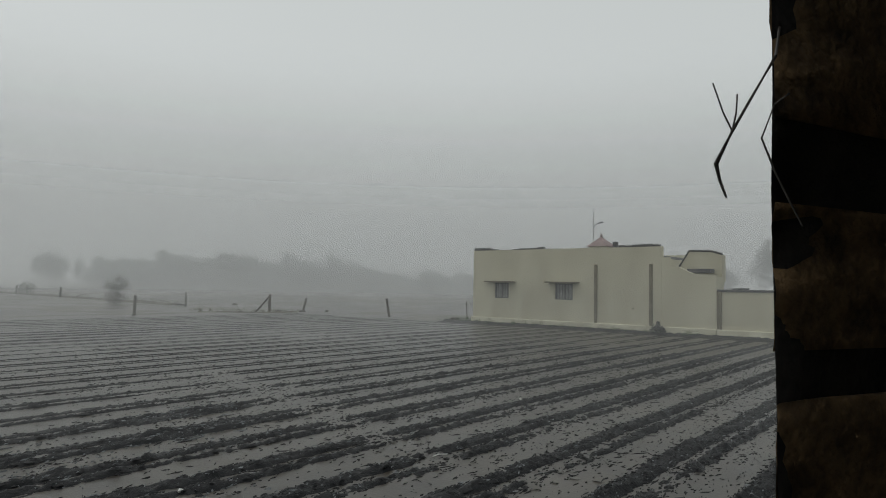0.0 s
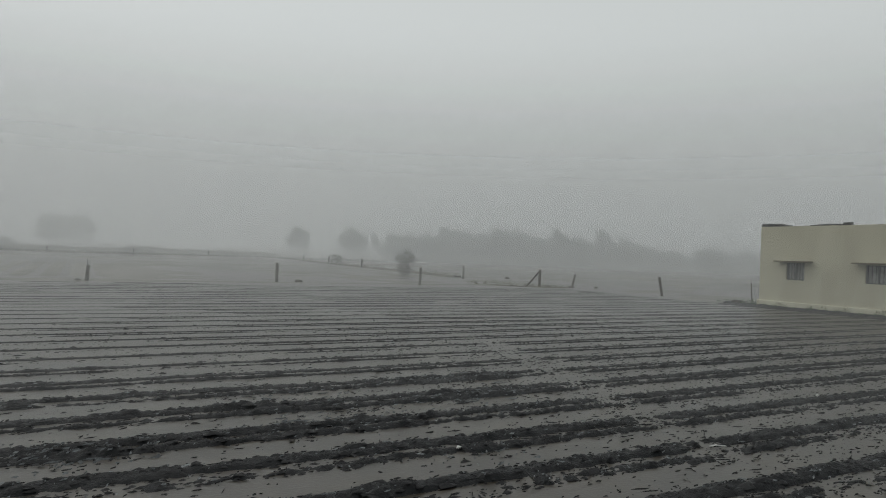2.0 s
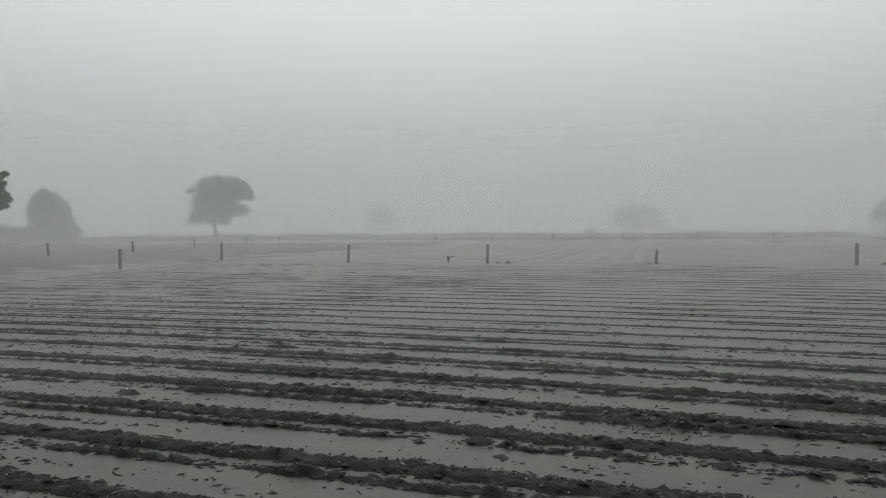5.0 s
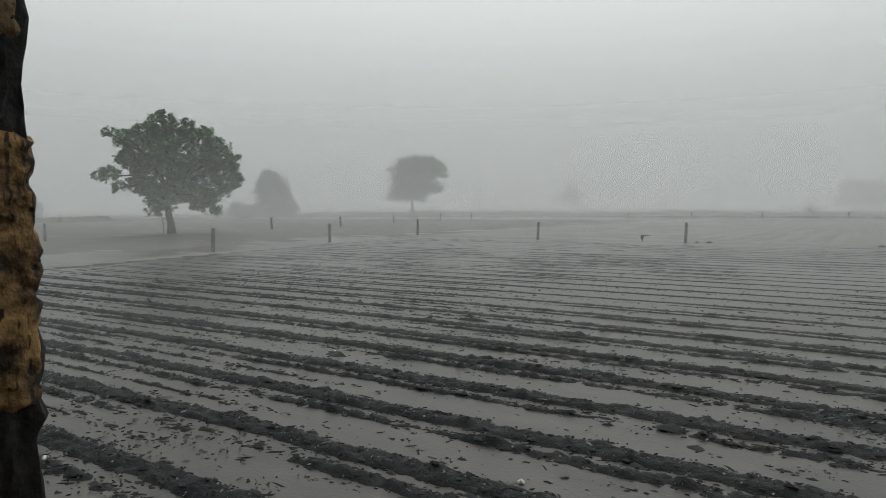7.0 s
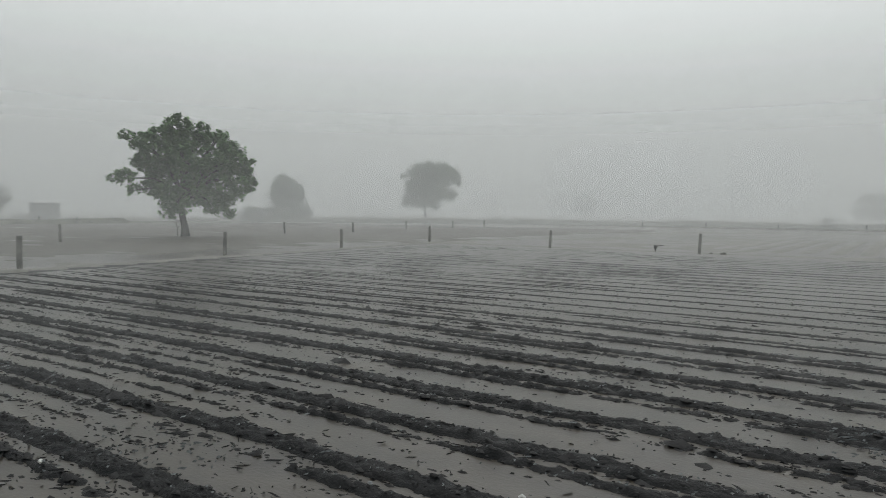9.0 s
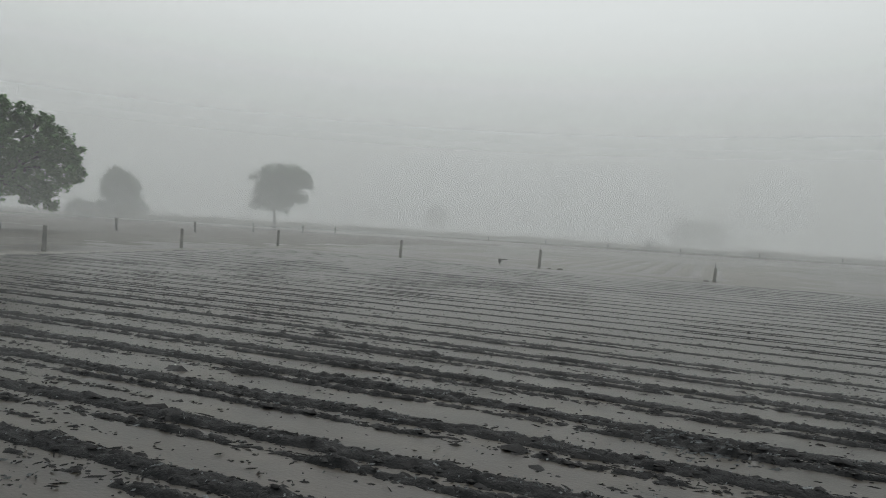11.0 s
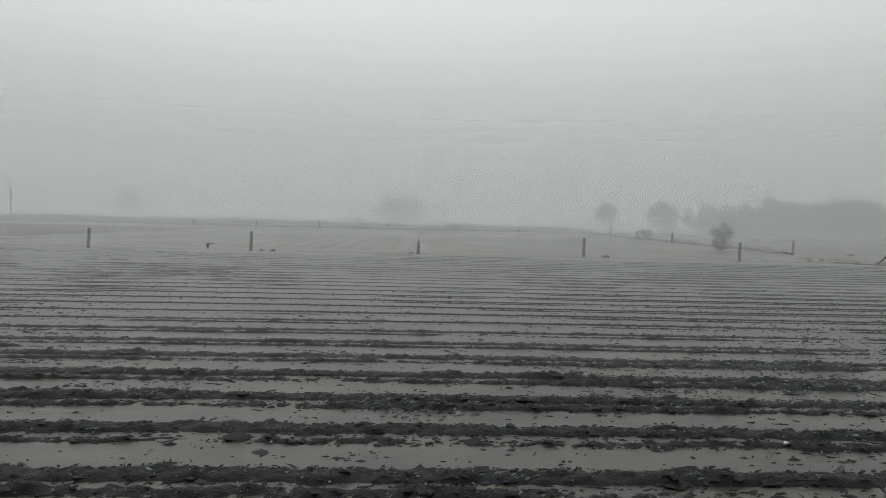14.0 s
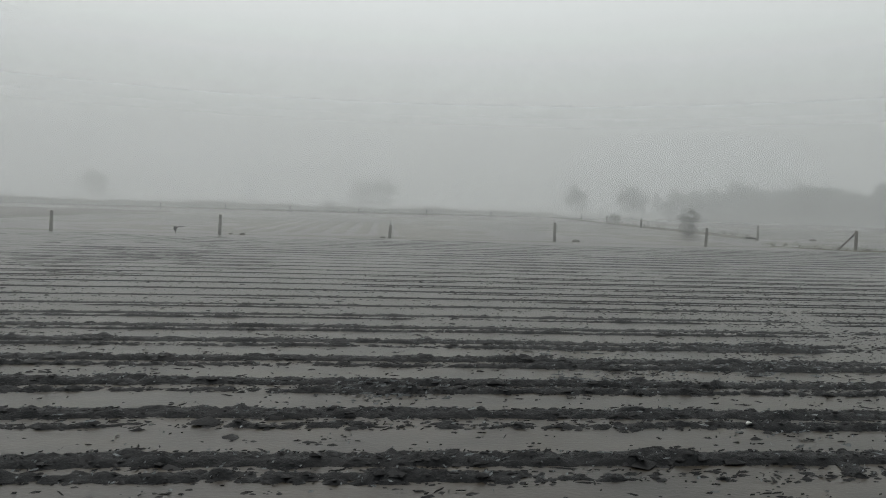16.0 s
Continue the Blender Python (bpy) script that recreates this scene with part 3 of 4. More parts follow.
bank("bank_tree", [(-57, 23.4), (-54, 24.8), (-49.5, 28.5), (-44, 32.4)], 2.6, 0.11, 15, "low dark mud bank under the broad tree", mud_bank)
bank("bank_house", [(28.4, 22.9), (28.05, 21.5), (28.15, 17.5), (28.2, 12.0)], 0.35, 0.12, 13, "dark wet earth heaped along the house plinth", soil)


# ---- trees and shrubs: tapered trunk, limbs, and a crown of many small leaves ----
def leaf_cloud(lobes, per_lobe, leaf, seed, droop=0.5, shell=0.5, tight=0.36, many=(6, 12)):
    """Leaves in loose clusters filling the lobes (x, y, z, rx, ry, rz); each leaf is a small folded blade."""
    rnd = np.random.default_rng(seed)
    verts, faces = [], []
    for (cx, cy, cz, rx, ry, rz) in lobes:
        n = max(6, int(per_lobe * rx * rz))
        for _ in range(n):
            d = rnd.normal(size=3)
            d /= np.linalg.norm(d)
            r = shell + (1 - shell) * rnd.uniform() ** 0.6
            r *= 0.82 + 0.22 * rnd.uniform()
            c = np.array([cx + d[0] * rx * r, cy + d[1] * ry * r, cz + d[2] * rz * r])
            cluster = leaf * rnd.uniform(1.1, 2.0)
            for _ in range(rnd.integers(*many)):
                p = c + rnd.normal(size=3) * cluster * tight
                a, tilt = rnd.uniform(0, 6.283), rnd.uniform(-0.3, 1.0) * droop
                f = np.array([math.cos(a) * math.cos(tilt), math.sin(a) * math.cos(tilt), -math.sin(tilt)])
                s = np.array([-math.sin(a), math.cos(a), rnd.uniform(-0.6, 0.6)])
                lz = leaf * rnd.uniform(0.7, 1.2)
                k = len(verts)
                up = np.array([0, 0, 0.12 * lz])
                verts += [tuple(p - f * lz * 0.5), tuple(p + s * lz * 0.36 + up), tuple(p + f * lz * 0.55), tuple(p - s * lz * 0.36 + up)]
                faces += [(k, k + 1, k + 2), (k, k + 2, k + 3)]
    me = bpy.data.meshes.new("crown")
    me.from_pydata([tuple(map(float, v)) for v in verts], [], faces)
    return me


def tree(name, place, lobes, trunk, radius, leaf, per_lobe, seed, label, mat, turn=0.0, shell=0.5, group="", droop=0.5, tight=0.36, many=(6, 12)):
    """trunk: points of the stem. Limbs run from its upper end into each lobe."""
    rnd = random.Random(seed)
    ob = tagged(empty(name, place, turn), label, "tree" if "tree" in name else "bush", group)
    bm = bmesh.new()
    add_tube(bm, trunk, [radius * (1.35 if i == 0 else 1 - 0.45 * i / len(trunk)) for i in range(len(trunk))], 9)
    top = Vector(trunk[-1])
    for (cx, cy, cz, rx, ry, rz) in lobes:
        start = top.lerp(Vector(trunk[-2]), rnd.uniform(0, 0.5))
        end = Vector((cx, cy, cz))
        mid = start.lerp(end, 0.5) + Vector((rnd.uniform(-0.2, 0.2), rnd.uniform(-0.2, 0.2), 0.12 * (end - start).length))
        add_tube(bm, [start, mid, end], [radius * 0.45, radius * 0.28, radius * 0.1], 5)
        for _ in range(2):
            tip = end + Vector((rnd.uniform(-1, 1) * rx, rnd.uniform(-1, 1) * ry, rnd.uniform(-0.6, 1) * rz)) * 0.8
            add_tube(bm, [mid.lerp(end, 0.6), tip], [radius * 0.16, radius * 0.04], 4)
    part("trunk", bm, bark, ob, smooth=True)
    me = leaf_cloud(lobes, per_lobe, leaf, seed, droop, shell, tight, many)
    me.materials.append(mat)
    crown = new("crown", me)
    crown.parent = ob
    return ob


# the broad green tree beyond the side fence
PX = 0.0443 / 2.83
big_lobes = []
for k, (cx, cy, rx, ry) in enumerate(((388, 118, 92, 72), (245, 205, 74, 58), (235, 292, 66, 56), (312, 165, 64, 52), (152, 165, 34, 26), (300, 265, 125, 88), (150, 376, 68, 38), (185, 432, 34, 34), (430, 280, 150, 120), (505, 138, 62, 52), (640, 225, 82, 56), (700, 300, 66, 56), (735, 385, 42, 66), (620, 440, 92, 72), (632, 535, 34, 38), (490, 430, 120, 86), (385, 495, 84, 56), (270, 415, 64, 62), (345, 550, 44, 26), (540, 330, 110, 80), (565, 190, 80, 60), (660, 370, 80, 70), (410, 180, 100, 80), (560, 500, 80, 50), (310, 350, 80, 70), (345, 430, 80, 60), (620, 280, 80, 70), (590, 150, 50, 40))):
    depth = (0.0, -1.2, 1.4, -0.7, 0.8)[k % 5] * min(1.0, rx / 80)
    big_lobes.append(((cx - 422) * PX, depth, (660 - cy) * PX, rx * PX * 0.93, (rx + 20) * PX, ry * PX * 0.93))
facing = math.degrees(math.atan2(46.85, 30.19))
tree("broad_tree", (-46.85, 30.19, 0.0), big_lobes, [(0, 0, -0.2), (-0.05, 0, 0.8), (-0.22, 0, 1.6), (-0.3, 0, 2.6), (-0.15, 0, 3.6)], 0.30, 0.33, 60, 5, "broad green leafy tree with a short trunk in flooded ground", leaf_green, facing, 0.5, droop=0.9, tight=0.21, many=(9, 15))


sapling = tagged(empty("sapling", (-47.3, 29.75, 0), facing), "thin bare sapling beside the broad tree's trunk", "sapling")
part("stem", tube([(0, 0, -0.1), (0.03, 0, 0.5), (-0.04, 0, 1.0), (-0.1, 0, 1.5)], [0.035, 0.03, 0.022, 0.01], 6), bark, sapling)
for k, (z0, dx, dz) in enumerate(((0.9, -0.45, 0.35), (1.05, 0.4, 0.3), (1.25, -0.75, 0.2), (1.2, 0.5, 0.12), (0.75, 0.35, 0.1))):
    part("twig", tube([(-0.03, 0, z0), (dx * 0.5, 0.05, z0 + dz * 0.7), (dx, 0.1, z0 + dz)], [0.02, 0.016, 0.012], 5), bark, sapling)


def round_lobes(width, low, high, seed, count=13, flat=0.85):
    """Lobes of a rounded crown of that width between two heights, uneven round its rim."""
    rnd = random.Random(seed)
    rise, half = high - low, width / 2
    out = [(0, 0, low + rise * 0.5, half * 0.72, half * 0.72, rise * 0.40)]
    for k in range(count):
        a = 2.4 * k + rnd.uniform(-0.3, 0.3)
        t = (k + 0.5) / count
        s = half * rnd.uniform(0.26, 0.42)
        r = max(0.0, half * math.sin(math.pi * (0.22 + 0.62 * t)) - s * 0.75) * rnd.uniform(0.8, 1.08)
        out.append((r * math.cos(a), r * math.sin(a), low + s * 0.5 + (rise - s) * t, s, s, min(s * flat, rise * 0.4)))
    return out


def far_tree(name, x, y, width, low, high, seed, label, leaf=0.45, density=14, group="", mat=leaf_far, lean=0.0):
    trunk = [(0, 0, -0.3), (0.1 * lean, 0.05, low * 0.5), (0.3 * lean, 0, max(low, 0.5)), (0.3 * lean, 0, low + (high - low) * 0.35)]
    return tree(name, (x, y, 0), round_lobes(width, low, high, seed), trunk, max(0.1, width * 0.028), leaf, density, seed, label, mat, math.degrees(math.atan2(-x, y)), 0.4, group)


ROUND = 133 / 1168 / 3.0
round_crown = [((cx - 577) * ROUND, (0.0, -1.0, 0.9)[k % 3], 1.6 + (345 - cy) * ROUND, rx * ROUND, rx * ROUND, ry * ROUND) for k, (cx, cy, rx, ry) in enumerate(((560, 120, 86, 66), (640, 110, 95, 56), (700, 130, 64, 56), (748, 162, 20, 20), (520, 190, 66, 56), (482, 268, 34, 38), (462, 132, 16, 14), (620, 225, 96, 58), (708, 228, 36, 30), (560, 278, 40, 24), (620, 288, 30, 20), (600, 180, 110, 75), (545, 240, 70, 45)))]
tree("round_tree", (-80.9, 105.5, 0), round_crown, [(0, 0, -0.2), (0.05, 0, 1.5), (-0.05, 0, 3.0), (0.2, 0, 4.6)], 0.30, 0.42, 40, 42, "broad rounded grey-green tree behind the far bank", leaf_green, math.degrees(math.atan2(66.9, 87.3)), 0.3)
TALL = 130 / 1168 / 2.83
tall_crown = [((cx - 885) * TALL, (0.0, -1.0, 0.9)[k % 3], 0.9 + (560 - cy) * TALL, rx * TALL, rx * TALL, ry * TALL) for k, (cx, cy, rx, ry) in enumerate(((880, 384, 46, 42), (905, 408, 52, 44), (950, 436, 32, 40), (845, 420, 36, 50), (850, 455, 42, 60), (920, 480, 74, 60), (985, 530, 44, 28), (900, 545, 80, 28), (835, 525, 44, 36)))]
tree("upright_tree", (-98.8, 84.7, 0), tall_crown, [(0, 0, -0.2), (0, 0, 1.2), (0.1, 0, 2.4), (0, 0, 3.6)], 0.22, 0.45, 38, 18, "dense upright tree greyed by the rain", leaf_mid, math.degrees(math.atan2(98.8, 84.7)), 0.3)
far_tree("low_tree", -102.4, 80, 5.4, 0.1, 3.1, 19, "low spreading tree greyed by the rain", 0.5, 14)
far_tree("side_tree", -165.7, 58.8, 10.0, 2.2, 7.9, 20, "flat-topped tree far across the fields", 0.55, 14)
far_tree("pale_tree", -120, 272, 11.0, 2.0, 12.2, 23, "pale tree far across the fields in haze", 0.8, 8, mat=leaf_mid)
far_tree("pale_tree", -15, 280, 11.5, 1.0, 11.4, 24, "pale tree far across the fields in haze", 0.8, 8, mat=leaf_mid)
far_tree("pale_tree", -5.5, 282, 12, 1.0, 12.0, 25, "pale tree far across the fields in haze", 0.8, 8, mat=leaf_mid)
far_tree("pale_tree", -10.5, 284, 10, 1.0, 11.0, 29, "pale tree far across the fields in haze", 0.8, 8, mat=leaf_mid)
far_tree("grey_tree", 48, 175, 7.2, 1.6, 7.9, 26, "small round tree greyed by the rain", 0.5, 14)
far_tree("grey_tree", 61.8, 170, 9.0, 1.4, 8.2, 27, "spreading tree greyed by the rain", 0.5, 14)
far_tree("slim_tree", 67.3, 168, 2.7, 2.0, 6.7, 28, "slim young tree greyed by the rain", 0.4, 20)
tl = random.Random(77)
# azimuth and height of the taller clumps that stand out of the far row
for k, (az, top) in enumerate(((23.5, 7.7), (25.0, 7.0), (26.2, 7.4), (28.0, 9.5), (29.5, 8.4), (31.3, 8.0), (32.7, 9.4), (34.3, 8.9), (36.0, 7.8), (37.7, 9.3), (39.5, 7.9), (41.4, 9.9), (43.2, 8.0), (44.8, 5.8), (47.0, 4.8), (49.8, 5.8), (52.5, 5.6), (55.5, 5.4))):
    rr = 185 + tl.uniform(-8, 8)
    far_tree("row_tree", rr * math.sin(radians(az)), rr * math.cos(radians(az)), tl.uniform(7.0, 10.0), 0.5, top, 100 + k, "grey hedgerow tree in a long hazy row", 0.6, 14, "far tree row")
for k in range(14):
    az, rr = 24.0 + 32.0 * k / 13 + tl.uniform(-0.6, 0.6), 205 + tl.uniform(0, 14)
    far_tree("row_tree", rr * math.sin(radians(az)), rr * math.cos(radians(az)), tl.uniform(10, 14), 0.2, (6.0 if az < 43.5 else 4.4) * tl.uniform(0.8, 1.05), 130 + k, "low spreading hedgerow tree behind the far row", 0.8, 8, "far tree row")
far_tree("yard_tree", 138, 30.4, 11.0, 2.0, 11.6, 61, "tall bluish tree behind the boundary wall", 0.4, 16)
far_tree("yard_tree", 143, 42.5, 8.8, 1.0, 7.0, 62, "low bluish tree behind the boundary wall", 0.4, 16)
tree("shrub", (23.3, 51.2, 0), [(0, 0, 1.2, 0.8, 0.7, 0.65), (0.55, 0.1, 1.5, 0.5, 0.45, 0.5), (-0.5, -0.1, 1.5, 0.5, 0.4, 0.5), (0.1, 0, 1.95, 0.55, 0.4, 0.38), (-0.25, 0, 0.6, 0.62, 0.5, 0.55), (0.35, 0, 0.55, 0.5, 0.5, 0.5), (0.05, 0, 0.25, 0.6, 0.5, 0.3)], [(0, 0, -0.1), (0.02, 0, 0.2), (0, 0, 0.4), (0, 0, 0.7)], 0.018, 0.07, 330, 63, "fuzzy grey shrub beside the fence in mud", scrub, -24, 0.1, "field shrubs", tight=0.5)
far_tree("shrub", 29.6, 88, 2.1, 0.1, 1.5, 64, "low grey shrub on the side bank", 0.14, 60, "field shrubs", scrub)
far_tree("shrub", -12.5, 123.5, 2.6, 0.7, 2.4, 65, "small shrub on top of the far bank", 0.16, 40, "field shrubs", scrub)
far_tree("shrub", 5.5, 123.5, 3.6, 0.2, 1.6, 66, "low mound of scrub on the far bank", 0.22, 30, "field shrubs", scrub)


def scrub_line(name, points, every, size, leaf, seed, mat, label):
    """Uneven tufts of scrub and weeds along a line, in one mesh."""
    rnd = random.Random(seed)
    lobes = []
    for (x0, y0), (x1, y1) in zip(points, points[1:]):
        n = max(1, int(math.hypot(x1 - x0, y1 - y0) / every))
        for k in range(n):
            t = (k + rnd.random()) / n
            h = size * rnd.choice((0.3, 0.4, 0.5, 0.7, 1.0)) * rnd.uniform(0.7, 1.1)
            cx, cy = x0 + (x1 - x0) * t + rnd.uniform(-0.6, 0.6), y0 + (y1 - y0) * t + rnd.uniform(-0.6, 0.6)
            lobes.append((cx, cy, h * 0.5, h * rnd.uniform(0.6, 1.5), h * 0.7, h * 0.55))
    me = leaf_cloud(lobes, 26 / size, leaf, seed, 0.2, 0.1, 0.6)
    me.name = name
    me.materials.append(mat)
    return tagged(new(name, me), label, "scrub", kind="stuff")


scrub_line("bank_scrub", [(-125, 95), (-78, 131), (-40, 126), (0, 124), (34, 140)], 2.4, 1.7, 0.22, 91, leaf_far, "dark uneven scrub growing along the far bank")
scrub_line("fence_weeds", [(22.8, 39.5), (24.0, 37.2), (25.6, 35.4), (28.2, 35.1)], 0.13, 0.36, 0.05, 92, weeds, "yellowish wet weeds round the corner fence post")
scrub_line("plinth_weeds", [(28.5, 23.0), (28.1, 20.0), (28.15, 9.0)], 0.2, 0.36, 0.06, 94, leaf_far, "low dark wet weeds along the house plinth")
scrub_line("fence_weeds", [(34, 140), (30, 95), (28.5, 70), (27.2, 48)], 1.6, 0.6, 0.12, 93, scrub, "grey weeds under the side fence")

# ---- power poles, far shed ----
def power_pole(x, y, height):
    ob = tagged(empty("power_pole", (x, y, 0), math.degrees(math.atan2(-x, y))), "thin grey power pole with a short crossarm", "power pole", "power poles")
    part("pole", tube([(0, 0, -0.3), (0, 0, height * 0.5), (0.05, 0, height)], [0.14, 0.12, 0.09], 7), iron, ob)
    part("crossarm", tube([(-0.4, 0, height - 0.35), (0.4, 0, height - 0.3)], [0.05, 0.05], 5), iron, ob)
    return ob


for x, y, hgt in ((-84, 136.3, 7.0), (-33, 151, 6.9), (5.2, 180, 7.4), (40.5, 170, 6.6)):
    power_pole(x, y, hgt)

hut = tagged(empty("field_hut", (-137.7, 58.4, 0), math.degrees(math.atan2(119.7, 50.8))), "small grey flat-roofed hut across the fields", "hut")
part("body", box((-2.6, -1.4, 0), (2.6, 1.4, 3.25), 0.03), cement, hut)
part("roof", box((-2.8, -1.6, 3.25), (2.8, 1.6, 3.45), 0.03), dark_cement, hut)
part("lean_to", box((-4.9, -1.2, 0), (-2.6, 1.2, 1.2), 0.03), cement, hut)

# ---- the cream house ----
house = tagged(empty("house", (HOUSE_X, 15, 0)), "cream single-storey flat-roofed house with brown strips", "house")


def house_part(name, bm, mat, label="", parent=None):
    bmesh.ops.translate(bm, verts=bm.verts, vec=(0, -15, 0))
    return part(name, bm, mat, parent or house, label)


WIN = [(18.98, 19.86, 1.32, 2.12), (15.3, 16.28, 1.33, 2.12)]
TOP = 3.82
house_part("front_wall", panel_with_openings(0, 0.23, 10.95, 21.25, 0.0, TOP, WIN), cream_paint)
house_part("end_wall", box((0.235, 21.02, 0), (8.0, 21.25, TOP)), cream_paint)
house_part("inner_wall", box((0.235, 10.95, 0), (8.0, 11.18, 3.3)), cream_paint)
house_part("back_wall", box((7.77, 11.185, 0), (8.0, 21.015, TOP)), cream_paint)
house_part("roof", box((0.235, 11.185, 3.3), (7.765, 21.015, 3.45)), cement, "flat grey cement roof")
# the lower stair wing
bm = bmesh.new()
prof = [(8.62, 0), (10.945, 0), (10.945, 3.34), (10.62, 3.33), (10.56, 2.95), (10.3, 2.95), (9.6, 2.62), (8.62, 2.56)]
f0 = bm.faces.new([bm.verts.new((0.0, y, z)) for y, z in prof])
ext = bmesh.ops.extrude_face_region(bm, geom=[f0])
bmesh.ops.translate(bm, verts=[v for v in ext["geom"] if isinstance(v, bmesh.types.BMVert)], vec=(0.23, 0, 0))
bmesh.ops.recalc_face_normals(bm, faces=bm.faces)
house_part("stair_wall", bm, cream_paint)
bm = bmesh.new()
prof = [(8.66, 2.3), (10.5, 2.3), (10.5, 2.9), (10.05, 3.62), (9.1, 3.58), (8.66, 3.44)]
f0 = bm.faces.new([bm.verts.new((0.9, y, z)) for y, z in prof])
ext = bmesh.ops.extrude_face_region(bm, geom=[f0])
bmesh.ops.translate(bm, verts=[v for v in ext["geom"] if isinstance(v, bmesh.types.BMVert)], vec=(0.5, 0, 0))
bmesh.ops.recalc_face_normals(bm, faces=bm.faces)
house_part("stair_room", bm, cream_paint, "slant-topped cream stair room on the roof")
house_part("stair_coping", tube([(0.9, 10.53, 2.9), (0.9, 10.05, 3.66), (0.9, 9.1, 3.62), (0.9, 8.64, 3.48)], [0.05, 0.05, 0.05, 0.05], 4), dark_cement, "dark stepped coping")
house_part("stair_ledge", box((0.3, 8.95, 2.66), (0.85, 9.95, 2.84), 0.02), dark_cement, "dark ledge under the stair room")
house_part("side_wall", box((0.235, 8.62, 0), (1.0, 8.85, 2.5)), cream_paint)
house_part("plinth", box((-0.10, 8.62, -0.1), (-0.003, 21.32, 0.30), 0.02), plinth_paint, "pale cream plinth ledge")
for yy, zt in ((14.09, 3.03), (11.43, 3.04)):
    house_part("wall_strip", box((-0.05, yy - 0.075, 0.305), (-0.003, yy + 0.075, zt), 0.01), brown_strip, "brown painted vertical strip")
for (a, b, c, d) in WIN:
    w = house_part("window", box((0.10, a + 0.003, c + 0.003), (0.14, b - 0.003, d - 0.003)), shutter_grey, "grey barred window in a deep reveal")
    for k, (lo, hi) in enumerate((((0.05, a + 0.003, c + 0.003), (0.098, a + 0.063, d - 0.003)), ((0.05, b - 0.063, c + 0.003), (0.098, b - 0.003, d - 0.003)), ((0.05, a + 0.065, c + 0.003), (0.098, b - 0.065, c + 0.06)), ((0.05, a + 0.065, d - 0.06), (0.098, b - 0.065, d - 0.003)), ((0.06, (a + b) / 2 - 0.03, c + 0.062), (0.098, (a + b) / 2 + 0.03, d - 0.062)))):
        house_part("frame_bar", box(lo, hi), shutter_frame, parent=w)
    for k in range(6):
        yy = a + 0.1 + (b - a - 0.2) * k / 5
        house_part("grille_bar", tube([(0.035, yy, c + 0.01), (0.035, yy, d - 0.01)], [0.012, 0.012], 5), iron, parent=w)
    house_part("sunshade", box((-0.42, (a + b) / 2 - 0.85, d + 0.03), (-0.003, (a + b) / 2 + 0.85, d + 0.09), 0.008), brown_strip, "thin concrete sunshade over the window")
house_part("wall_vent", box((-0.012, 12.22, 1.0), (-0.003, 12.30, 1.07)), dark_cement, "small dark pipe hole")
# broken brick edging along the roof
for y0, y1, hts in ((19.75, 21.25, (0.14, 0.14, 0.13, 0.06)), (16.95, 18.8, (0.05, 0.07, 0.08, 0.07, 0.13)), (11.05, 13.0, (0.10, 0.08, 0.11, 0.12, 0.13, 0.10))):
    n = len(hts)
    for k, hh in enumerate(hts):
        a = y0 + (y1 - y0) * k / n
        hh = hts[n - 1 - k]
        house_part("edging_block", box((0.02, a + 0.008, TOP + 0.003), (0.22, a + (y1 - y0) / n - 0.008, TOP + hh), 0.012), dark_cement, "dark wet brick edging")
house_part("edging_block", box((0.02, 13.08, TOP + 0.003), (0.24, 13.28, TOP + 0.27), 0.015), dark_cement, "dark upright block")

wall = tagged(empty("boundary_wall", (HOUSE_X, 2, 0)), "cream boundary wall with a dark coping", "wall")
part("panel", box((0.02, -6.5, -0.1), (0.24, 6.61, 1.86), 0.01), cream_paint, wall)
part("coping", box((-0.03, -6.5, 1.863), (0.29, 6.61, 1.96), 0.015), dark_cement, wall, "dark wet cement coping")
part("coping_block", box((0.0, 5.4, 1.963), (0.25, 6.0, 2.03), 0.015), dark_cement, wall)
part("end_strip", box((-0.05, 6.42, 0.305), (0.017, 6.60, 1.86), 0.01), brown_strip, wall)
part("plinth", box((-0.10, -6.5, -0.1), (0.017, 6.60, 0.30), 0.02), plinth_paint, wall)

# things on and behind the roof
turret = tagged(empty("roof_turret", (33.0, 15.95, 3.3)), "small pyramid roof of reddish tiles with a finial", "roof turret")
bm = bmesh.new()
base_v = [bm.verts.new((x, y, 0.86)) for x, y in ((-0.6, -0.62), (0.6, -0.62), (0.6, 0.62), (-0.6, 0.62))]
tip_v = bm.verts.new((0, 0, 1.42))
bm.faces.new(base_v[::-1])
for k in range(4):
    bm.faces.new((base_v[k], base_v[(k + 1) % 4], tip_v))
part("roof", bm, red_tile, turret)
part("body", box((-0.5, -0.52, 0.15), (0.5, 0.52, 0.855), 0.02), cream_paint, turret)
part("finial", tube([(0, 0, 1.38), (0, 0, 1.48), (0, 0, 1.56)], [0.05, 0.07, 0.03], 7), red_tile, turret)
mast = tagged(empty("lamp_mast", (42.0, 20.9, 0)), "thin pole with a bent lamp arm behind the house", "street lamp")
part("pole", tube([(0, 0, -0.2), (0, 0, 4), (0, 0, 7.2)], [0.05, 0.04, 0.025], 7), pale_metal, mast)
part("arm", tube([(0, 0, 6.0), (0, -0.1, 6.3), (0, -0.45, 6.45)], [0.03, 0.03, 0.03], 6), pale_metal, mast)
part("lamp_head", tube([(0, -0.4, 6.44), (0, -0.6, 6.48), (0, -0.75, 6.46)], [0.04, 0.07, 0.05], 7), cement, mast)
